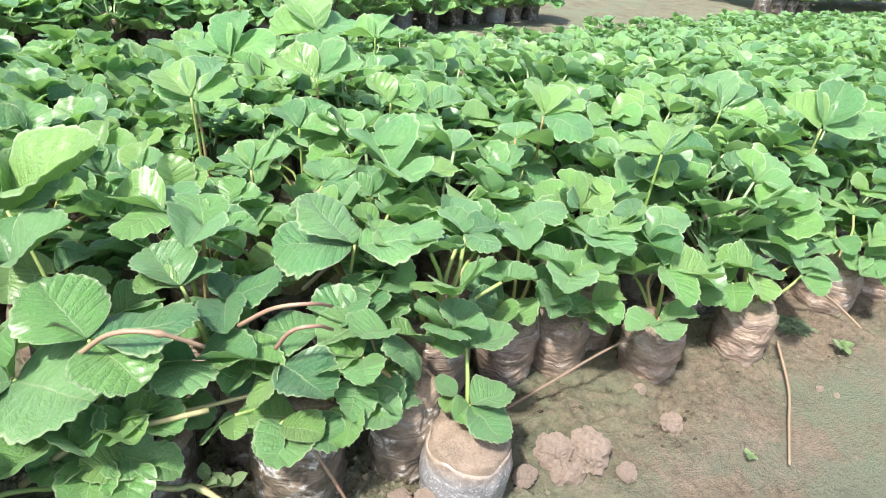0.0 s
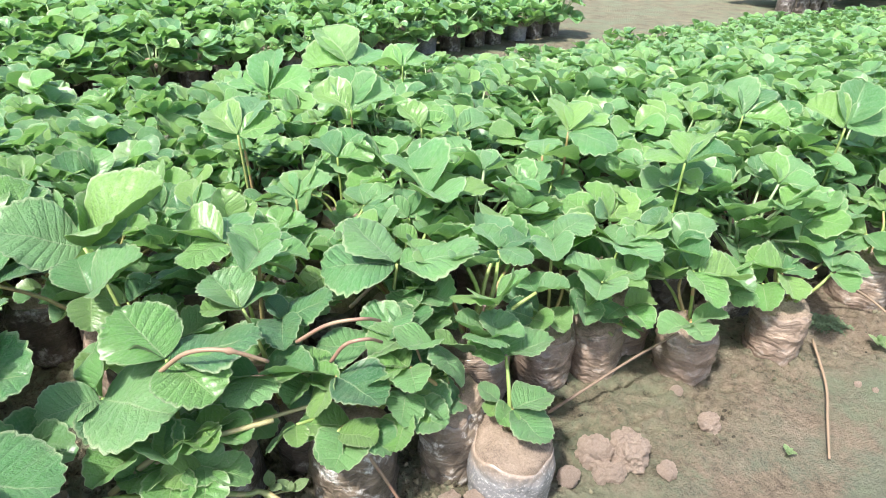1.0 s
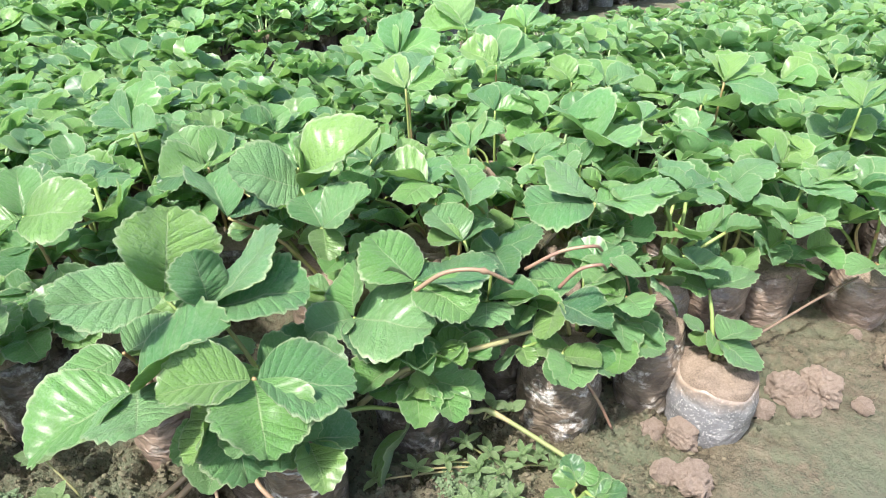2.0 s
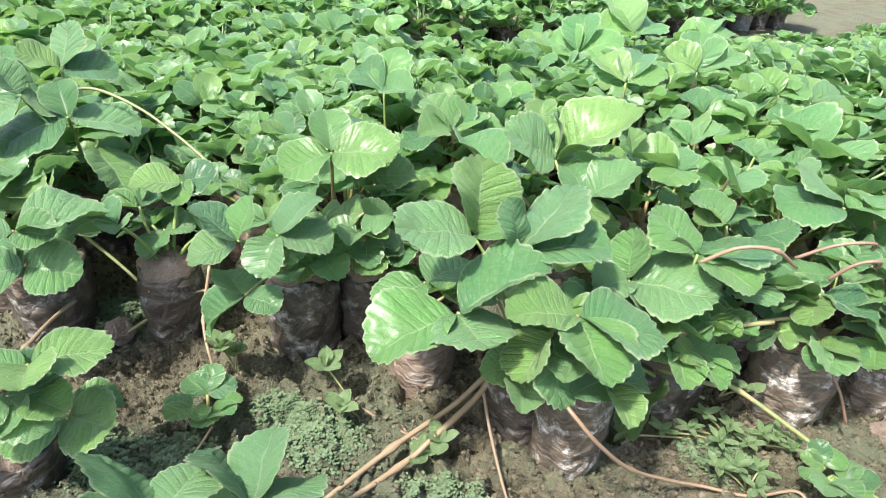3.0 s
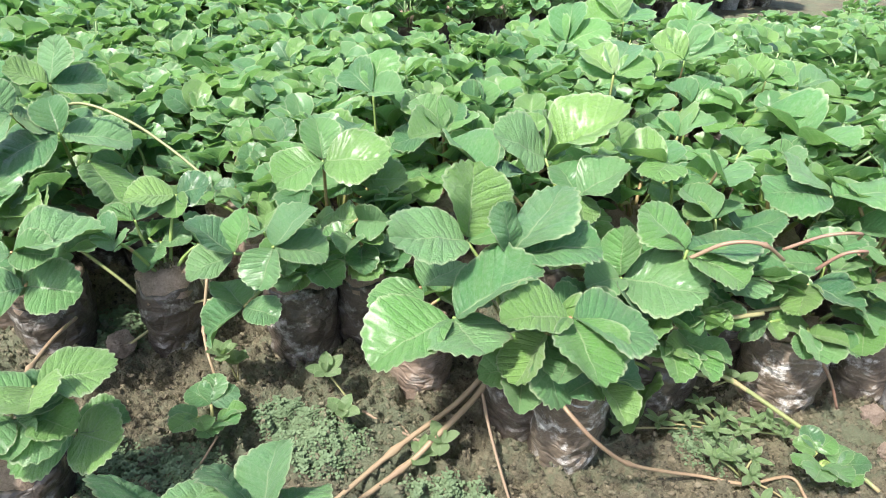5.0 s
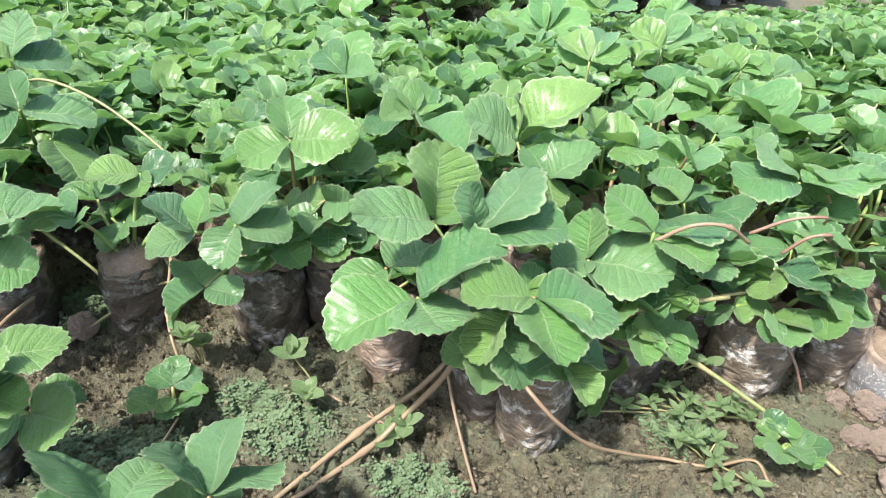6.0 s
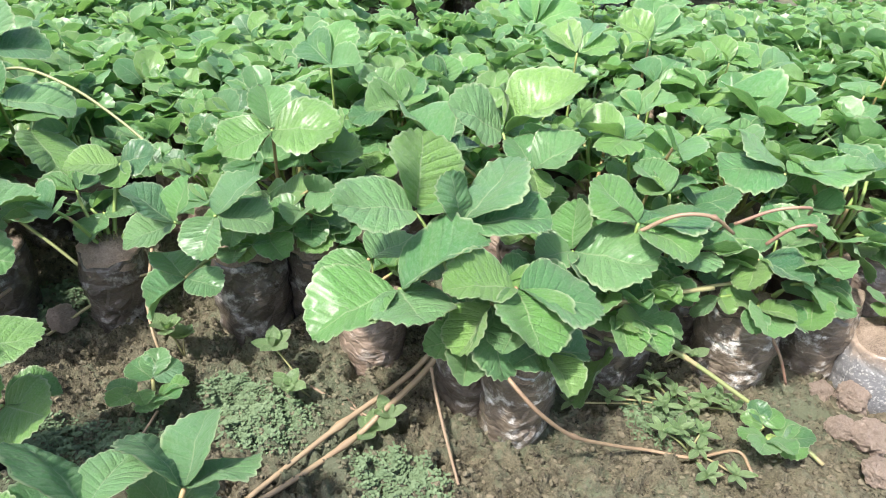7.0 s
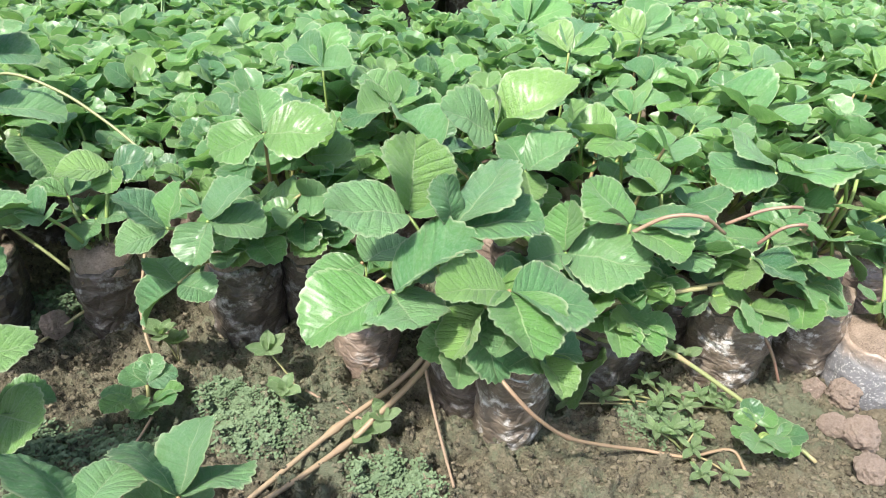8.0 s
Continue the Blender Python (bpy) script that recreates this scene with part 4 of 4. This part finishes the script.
mid_kinds = [strawberry("strawberry_plant", LABEL, NEAR_BED, rng, random_leaves(rng, rng.randrange(11, 14), rng.uniform(0.06, 0.088), 0.037), 1) for _ in range(10)]
low_kinds = [strawberry("strawberry_plant", LABEL, NEAR_BED, rng, random_leaves(rng, rng.randrange(11, 14), rng.uniform(0.055, 0.08), 0.037), 0) for _ in range(10)]
far_kinds = [strawberry("strawberry_plant", LABEL, FAR_BED, rng, random_leaves(rng, rng.randrange(9, 13), rng.uniform(0.06, 0.09), 0.040) + random_leaves(rng, 9, 0.022, 0.040), 0) for _ in range(8)]


def in_near_bed(p):
    d = p - CORNER
    front = d.dot(V) > 0.055 if d.x > -0.02 else p.y > (0.43 if p.x > -0.70 else 0.24)
    u = d.dot(U)
    return front and d.dot(V) < (1.06 if u < -0.04 else 0.87 if u < 0.33 else min(1.28, (0.93 if u < 0.75 else 0.82) + 0.24 * u))


def near_view(p):
    """The stretch of the plan that the eye ever looks over."""
    return p.y > -0.6 + 0.9 * abs(p.x + 0.1) and p.y < 4.4


spots = []
for i in range(-16, 42):
    for j in range(0, 16):
        p = CORNER + U * (0.094 * (i + 0.5 * (j % 2))) + V * (0.075 + 0.084 * j) + Vector((rng.uniform(-.012, .012), rng.uniform(-.012, .012), 0))
        if in_near_bed(p) and near_view(p):
            spots.append(p)


class Patch:
    """Foliage that nobody could count, gathered into one mesh."""

    def __init__(self):
        self.v, self.f, self.u, self.n = [], [], [], 0

    def add(self, plant, m):
        for ob in plant.children:
            if ob.name.startswith("foliage"):
                me = ob.data
                co = np.empty(len(me.vertices) * 3, np.float32)
                me.vertices.foreach_get("co", co)
                co = co.reshape(-1, 3) @ np.array(m.to_3x3()).T + np.array(m.translation)
                loops = np.empty(len(me.loops), np.int32)
                me.loops.foreach_get("vertex_index", loops)
                uv = np.empty(len(me.loops) * 2, np.float32)
                me.uv_layers[0].data.foreach_get("uv", uv)
                sizes = np.empty(len(me.polygons), np.int32)
                me.polygons.foreach_get("loop_total", sizes)
                self.v.append(co)
                self.f.append((loops + self.n, sizes))
                self.u.append(uv)
                self.n += len(co)

    def build(self, name, label, category):
        me = bpy.data.meshes.new(name)
        loops = np.concatenate([a for a, _ in self.f])
        sizes = np.concatenate([b for _, b in self.f])
        me.vertices.add(self.n)
        me.vertices.foreach_set("co", np.concatenate(self.v).astype(np.float32).ravel())
        me.loops.add(len(loops))
        me.loops.foreach_set("vertex_index", loops)
        me.polygons.add(len(sizes))
        me.polygons.foreach_set("loop_start", np.r_[0, np.cumsum(sizes)[:-1]].astype(np.int32))
        me.update(calc_edges=True)
        layer = me.uv_layers.new(name="UVMap")
        layer.data.foreach_set("uv", np.concatenate(self.u))
        me.shade_smooth()
        me.materials.append(LEAF)
        return tagged(new(name, me), label, category, kind="stuff")


def placed(p, z, rng, scale):
    return Matrix.Translation((p.x, p.y, z)) @ Matrix.Rotation(rng.uniform(0, 6.28), 4, "Z") @ Matrix.Scale(scale, 4)


spots = [p for p in spots if min((p - c).length for c in CROWNS) > 0.058]
spots.sort(key=lambda p: (p - Vector((-0.1, 0.0, 0))).length)
rest = Patch()
for n, p in enumerate(spots):
    far = (p - Vector((-0.1, 0.0, 0))).length
    if far < 1.15:
        copy_thing(bag_kinds[rng.randrange(4)], Matrix.Translation((p.x, p.y, -0.006)) @ Matrix.Rotation(rng.uniform(0, 6.28), 4, "Z"))
    d = p - CORNER
    back = max(0.0, min(1.0, (d.dot(V) - 0.5) / 0.6)) * max(0.0, min(1.0, (d.dot(U) - 0.1) / 0.5))
    m = placed(p, 0.070 - 0.02 * back, rng, rng.uniform(0.95, 1.3) * (1 - 0.40 * back))
    if n < 225:
        copy_thing(rng.choice(fine_kinds if far < 0.78 else mid_kinds), m)
    else:
        rest.add(rng.choice(low_kinds), m)
rest.build("strawberry_foliage", "dense green strawberry foliage at the back of the near bed", "foliage")

# the far bed, across a bare strip
U2, FAR_CORNER = Vector((math.cos(radians(48.4)), math.sin(radians(48.4)), 0)), Vector((0.16, 2.75, 0))
V2 = Vector((-U2.y, U2.x, 0))
rest = Patch()
for i in range(0, 32):
    for j in range(0, 10):
        p = FAR_CORNER - U2 * (0.104 * i + 0.05 * (j % 2)) + V2 * (0.10 * j) + Vector((rng.uniform(-.015, .015), rng.uniform(-.015, .015), 0))
        if near_view(p):
            if j == 0:
                copy_thing(far_bag_kinds[0 if rng.random() < 0.6 else 1], Matrix.Translation((p.x, p.y, -0.006)))
            rest.add(rng.choice(far_kinds), placed(p - V2 * (0.045 if j == 0 else 0.0), 0.078 if j else 0.052, rng, rng.uniform(1.05, 1.4)))
rest.build("strawberry_foliage", "strawberry plants massed in the far bed", "foliage")

# the end of a third bed, beyond the bare ground
rest = Patch()
for i in range(0, 16):
    for j in range(0, 4):
        p = Vector((1.36, 3.66, 0)) + U * (0.11 * i) + V * (0.11 * j) + Vector((rng.uniform(-.02, .02), rng.uniform(-.02, .02), 0))
        if j == 0 and i < 4:
            copy_thing(far_bag_kinds[0], Matrix.Translation((p.x, p.y, -0.006)))
        if i > 0:
            rest.add(rng.choice(far_kinds), placed(p, 0.06, rng, rng.uniform(0.9, 1.3)))
rest.build("strawberry_foliage", "strawberry plants of a third bed across bare ground", "foliage")
for kinds in (bag_kinds, far_bag_kinds, fine_kinds, mid_kinds, low_kinds, far_kinds):
    for ob in kinds:
        for o in (*ob.children_recursive, ob):
            bpy.data.objects.remove(o)


# ---- runners, twigs and straw ----
sweep("runner", "tan runner trailing from a strawberry plant", "runner", [(-0.265, 0.347, 0.060), (-0.289, 0.312, 0.035), (-0.323, 0.262, 0.020), (-0.358, 0.191, 0.010), (-0.373, 0.154, 0.006)], RUNNER, .0024, (2,))
sweep("runner", "tan runner trailing from a strawberry plant", "runner", [(-0.262, 0.343, 0.060), (-0.275, 0.317, 0.040), (-0.297, 0.275, 0.025), (-0.311, 0.252, 0.015), (-0.345, 0.194, 0.010), (-0.375, 0.158, 0.006)], RUNNER, .0026, (3,))
sweep("dry_straw", "dry pale straw lying on the soil", "straw", [(-0.268, 0.317, 0.050), (-0.256, 0.300, 0.030), (-0.237, 0.274, 0.010), (-0.220, 0.247, 0.005)], STRAW, .0014, ())
sweep("runner", "tan runner trailing from a strawberry plant", "runner", [(-0.204, 0.282, 0.102), (-0.191, 0.270, 0.100), (-0.170, 0.270, 0.080), (-0.144, 0.287, 0.048), (-0.111, 0.314, 0.020), (-0.080, 0.332, 0.006), (-0.045, 0.337, 0.006), (-0.009, 0.357, 0.006), (0.002, 0.340, 0.004)], RUNNER, .0016, (3,))
sweep("runner", "pale green runner arching from a strawberry plant", "runner", [(-0.133, 0.396, 0.060), (-0.082, 0.408, 0.050), (-0.065, 0.413, 0.048), (-0.012, 0.400, 0.030), (0.030, 0.386, 0.015), (0.059, 0.367, 0.006)], RUNNER_GREEN, .0022, (2,))
sweep("runner", "pale green runner arching from a strawberry plant", "runner", [(-0.150, 0.386, 0.085), (-0.104, 0.421, 0.098), (-0.063, 0.440, 0.104), (-0.022, 0.462, 0.108)], RUNNER_GREEN, .0019, (1,))
sweep("runner", "pale green runner arching from a strawberry plant", "runner", [(-0.799, 0.375, 0.205), (-0.769, 0.378, 0.207), (-0.742, 0.408, 0.214), (-0.687, 0.413, 0.201), (-0.637, 0.410, 0.179), (-0.596, 0.401, 0.162)], RUNNER_GREEN, .0017, ())
sweep("runner", "reddish runner arching from a strawberry plant", "runner", [(-0.553, 0.333, 0.090), (-0.543, 0.303, 0.050), (-0.522, 0.281, 0.030), (-0.508, 0.274, 0.006)], RUNNER, .0015, (1,))
sweep("runner", "pale green runner arching from a strawberry plant", "runner", [(-0.643, 0.270, 0.006), (-0.604, 0.311, 0.035), (-0.574, 0.328, 0.055), (-0.546, 0.340, 0.060)], RUNNER_GREEN, .0015, (1,))
sweep("runner", "pale green runner arching from a strawberry plant", "runner", [(-0.694, 0.317, 0.100), (-0.651, 0.319, 0.070), (-0.617, 0.317, 0.045), (-0.604, 0.311, 0.035)], RUNNER_GREEN, .0017, ())
sweep("runner", "reddish runner arching from a strawberry plant", "runner", [(-0.571, 0.102, 0.100), (-0.554, 0.125, 0.115), (-0.588, 0.169, 0.100), (-0.614, 0.212, 0.090), (-0.625, 0.244, 0.085)], RUNNER, .0019, (2,))
sweep("runner", "reddish runner arching from a strawberry plant", "runner", [(-0.726, 0.191, 0.090), (-0.707, 0.178, 0.070), (-0.689, 0.171, 0.065), (-0.677, 0.169, 0.055)], RUNNER, .0017, (2,))
sweep("dry_straw", "dry pale straw lying on the soil", "straw", [(-0.374, 0.297, 0.008), (-0.345, 0.291, 0.006), (-0.309, 0.284, 0.006)], STRAW, .0013, ())
sweep("dry_straw", "dry pale straw lying on the soil", "straw", [(-0.339, 0.297, 0.006), (-0.330, 0.292, 0.006), (-0.317, 0.283, 0.006)], STRAW, .0009, ())
sweep("runner", "tan runner trailing from a strawberry plant", "runner", [(-0.718, 0.378, 0.060), (-0.711, 0.416, 0.070), (-0.675, 0.429, 0.080)], RUNNER, .0010, ())
sweep("runner", "tan runner trailing from a strawberry plant", "runner", [(-0.471, 0.219, 0.020), (-0.474, 0.203, 0.010), (-0.477, 0.189, 0.004)], RUNNER, .0010, ())
sweep("runner", "reddish runner arching from a strawberry plant", "runner", [(-0.442, 0.444, 0.100), (-0.419, 0.436, 0.090), (-0.411, 0.443, 0.070)], RUNNER, .0016, ())
sweep("runner", "tan runner trailing from a strawberry plant", "runner", [(-0.452, 0.402, 0.070), (-0.418, 0.427, 0.085), (-0.381, 0.468, 0.090)], RUNNER, .0016, ())
sweep("runner", "pale green runner arching from a strawberry plant", "runner", [(-0.167, 0.378, 0.070), (-0.132, 0.394, 0.100), (-0.095, 0.402, 0.115), (-0.055, 0.423, 0.118)], RUNNER_GREEN, .0024, (2,))
sweep("runner", "reddish runner arching from a strawberry plant", "runner", [(-0.126, 0.409, 0.165), (-0.102, 0.409, 0.185), (-0.076, 0.413, 0.188), (-0.054, 0.427, 0.170)], RUNNER, .0017, (2,))
sweep("runner", "reddish runner arching from a strawberry plant", "runner", [(-0.048, 0.463, 0.160), (-0.022, 0.462, 0.180), (0.003, 0.467, 0.185), (0.011, 0.487, 0.170)], RUNNER, .0015, ())
sweep("runner", "reddish runner arching from a strawberry plant", "runner", [(-0.020, 0.457, 0.150), (-0.007, 0.454, 0.170), (0.009, 0.457, 0.175), (0.015, 0.474, 0.160)], RUNNER, .0015, ())
sweep("runner", "tan runner trailing from a strawberry plant", "runner", [(-0.039, 0.568, 0.120), (-0.021, 0.587, 0.135), (-0.004, 0.610, 0.140)], RUNNER, .0018, ())
sweep("runner", "reddish runner arching from a strawberry plant", "runner", [(0.002, 0.448, 0.075), (0.021, 0.442, 0.050), (0.036, 0.441, 0.020)], RUNNER, .0015, ())
sweep("twig", "thin brown twig leaning on a grow bag", "twig", [(0.156, 0.578, 0.010), (0.199, 0.605, 0.030), (0.237, 0.627, 0.050), (0.286, 0.663, 0.062)], TWIG, .0015, ())
sweep("dry_straw", "dry pale straw lying on the soil", "straw", [(0.465, 0.749, 0.012), (0.455, 0.677, 0.005), (0.435, 0.619, 0.005), (0.417, 0.567, 0.005)], STRAW, .0015, ())
sweep("runner", "pale green runner arching from a strawberry plant", "runner", [(0.128, 0.710, 0.100), (0.166, 0.686, 0.090), (0.197, 0.666, 0.070), (0.217, 0.646, 0.062)], RUNNER_GREEN, .0019, ())
sweep("dry_straw", "dry pale straw lying on the soil", "straw", [(0.504, 0.812, 0.060), (0.554, 0.822, 0.030), (0.586, 0.805, 0.010)], STRAW, .0015, ())
sweep("runner", "reddish runner arching from a strawberry plant", "runner", [(0.450, 0.967, 0.100), (0.488, 0.968, 0.100), (0.540, 0.958, 0.090), (0.596, 0.975, 0.100)], RUNNER, .0013, ())
sweep("runner", "pale green runner arching from a strawberry plant", "runner", [(-0.159, 0.434, 0.020), (-0.123, 0.434, 0.020), (-0.084, 0.423, 0.020)], RUNNER_GREEN, .0017, ())
sweep("runner", "reddish runner arching from a strawberry plant", "runner", [(0.020, 0.499, 0.150), (0.033, 0.503, 0.140), (0.040, 0.504, 0.120)], RUNNER, .0012, ())

# ---- weeds ----
rng = random.Random(11)
weed(rng, "green broad-leaved weed on bare soil", [(-0.517, 0.293, 0.034), (-0.508, 0.300, 0.020)], (-0.510, 0.298, 0.000), 0.020, WEED_MESH, 7, 35)
weed(rng, "green broad-leaved weed lying on bare soil", [(-0.411, 0.302, 0.040), (-0.383, 0.276, 0.026)], (-0.371, 0.292, 0.002), 0.021, WEED_MESH, 7, 28)
weed(rng, "pale green broad-leaved weed on mossy soil", [(-0.291, 0.278, 0.024), (-0.300, 0.268, 0.012)], (-0.295, 0.274, 0.000), 0.022, WEED_MESH, 6, 25)
weed(rng, "low spreading weed with slim pale leaves", [(-0.119, 0.367, 0.018), (-0.149, 0.354, 0.014), (-0.023, 0.405, 0.014), (-0.063, 0.394, 0.020), (-0.084, 0.396, 0.024), (-0.048, 0.384, 0.016), (-0.036, 0.396, 0.020), (-0.070, 0.378, 0.016), (-0.010, 0.398, 0.012), (-0.096, 0.380, 0.018)], (-0.055, 0.398, 0.000), 0.016, SLIM_MESH, 7, 20)
weed(rng, "low spreading weed with slim pale leaves", [(-0.072, 0.347, 0.016), (-0.039, 0.361, 0.012), (-0.042, 0.341, 0.012), (-0.058, 0.352, 0.018), (-0.036, 0.317, 0.012), (-0.014, 0.325, 0.012)], (-0.045, 0.350, 0.000), 0.016, SLIM_MESH, 7, 20)
weed(rng, "small weed between dark grow bags", [(-0.066, 0.422, 0.045), (-0.051, 0.425, 0.040)], (-0.073, 0.423, 0.030), 0.015, WEED_MESH, 4, 20)
weed(rng, "small rosette weed on trodden soil", [(0.545, 0.763, 0.008)], (0.551, 0.769, 0.000), 0.016, WEED_MESH, 6, 15)
weed(rng, "tiny seedling on trodden soil", [(0.381, 0.568, 0.006)], (0.383, 0.571, 0.000), 0.009, WEED_MESH, 5, 20)
weed(rng, "small fresh shoot beside a grow bag", [(0.065, 0.523, 0.050)], (0.061, 0.540, 0.020), 0.014, WEED_MESH, 5, 40)

# ---- daughter plants rooting in the soil ----
daughter((-0.493, 0.236, 0.004))
daughter((0.012, 0.366, 0.006))
daughter((-0.547, 0.402, 0.000))

# ---- clods ----
clod(0.198, 0.533, 0.017, 0.0, 0)
clod(0.229, 0.538, 0.019, 1.7, 1)
clod(0.214, 0.514, 0.011, 3.4, 2)
clod(0.262, 0.524, 0.009, 5.1, 3)
clod(0.173, 0.505, 0.01, 0.5, 4)
clod(0.202, 0.511, 0.008, 2.2, 5)
clod(0.314, 0.591, 0.011, 3.9, 6)
clod(0.290, 0.634, 0.006, 5.6, 7)
clod(0.493, 0.687, 0.004, 1.0, 8)
clod(0.508, 0.680, 0.003, 2.7, 9)
clod(-0.637, 0.286, 0.013, 4.4, 10)
clod(0.097, 0.454, 0.014, 2.6, 20)
clod(0.101, 0.408, 0.016, 4.3, 21)
clod(0.080, 0.413, 0.011, 6.0, 22)
clod(0.099, 0.371, 0.013, 1.4, 23)
clod(0.074, 0.461, 0.01, 3.1, 24)


# ---- loose crumbs of soil and mossy pads ----
def scatter_mesh(name, mat, shapes, placings, smooth=True):
    verts, faces, n = [], [], 0
    for k, m in placings:
        v, f = shapes[k]
        verts.append(v @ np.array(m.to_3x3()).T + np.array(m.translation))
        faces += [tuple(i + n for i in q) for q in f]
        n += len(v)
    return from_lists(name, np.concatenate(verts).tolist(), faces, mat, smooth)


def lumps(rng, count):
    out = []
    for _ in range(count):
        bm = bmesh.new()
        bmesh.ops.create_icosphere(bm, subdivisions=1, radius=1.0)
        v = np.array([list(p.co * rng.uniform(0.7, 1.25)) for p in bm.verts])
        out.append((v, [tuple(q.index for q in f.verts) for f in bm.faces]))
        bm.free()
    return out


def open_soil(rng):
    """A random place on the soil before the bed, most of it where the ground is broken."""
    while True:
        x, y = rng.uniform(-0.92, 0.78), rng.uniform(0.06, 0.95)
        d = Vector((x, y, 0)) - CORNER
        if (d.dot(V) < 0.1 if d.x > 0 else y < 0.50) and rng.random() < (1.0 if x < 0.12 else 0.10 if abs(d.dot(V) + 0.02) < 0.08 else 0.01):
            return x, y


rng = random.Random(77)
shapes = lumps(rng, 6)
crumbs = []
for _ in range(42000):
    x, y = open_soil(rng)
    s = 0.0008 + 0.0030 * rng.random() ** 4
    crumbs.append((rng.randrange(6), Matrix.Translation((x, y, ground_height(x, y) + 0.3 * s)) @ Euler((rng.uniform(0, 6), rng.uniform(0, 6), 0)).to_matrix().to_4x4() @ Matrix.Diagonal((s, s * 0.8, s * 0.7, 1))))
tagged(new("soil_crumbs", scatter_mesh("soil_crumbs", CRUMB, shapes, crumbs, False)), "loose brown crumbs of soil before the bed", "soil crumbs", kind="stuff")

lobe_v = np.array([(0, 0, 0), (-0.5, 0.5, 0.25), (0, 0.55, 0.1), (0.5, 0.5, 0.25), (-0.32, 1.0, 0.1), (0, 1.1, -0.05), (0.32, 1.0, 0.1)])
lobe = (lobe_v, [(0, 2, 1), (0, 3, 2), (1, 2, 5, 4), (2, 3, 6, 5)])
MOSS_PADS = [(-0.397, 0.251, 0.05), (-0.264, 0.236, 0.042), (-0.55, 0.168, 0.05), (-0.438, 0.266, 0.03), (-0.669, 0.313, 0.05), (-0.48, 0.19, 0.04), (0.50, 0.80, 0.03), (-0.07, 0.37, 0.035)]
pads = []
for px, py, pr in MOSS_PADS:
    for _ in range(int(62000 * pr)):
        a, r = rng.uniform(0, 6.28), pr * math.sqrt(rng.random()) * rng.uniform(0.6, 1.1)
        x, y = px + r * math.cos(a), py + 0.7 * r * math.sin(a)
        s = rng.uniform(0.0016, 0.0032)
        pads.append((0, Matrix.Translation((x, y, ground_height(x, y) + 0.0015)) @ Matrix.Rotation(rng.uniform(0, 6.28), 4, "Z") @ Matrix.Rotation(radians(rng.uniform(0, 35)), 4, "X") @ Matrix.Scale(s, 4)))
tagged(new("moss", scatter_mesh("moss", MOSS, [lobe], pads)), "flat green mossy pads on damp soil", "moss", kind="stuff")
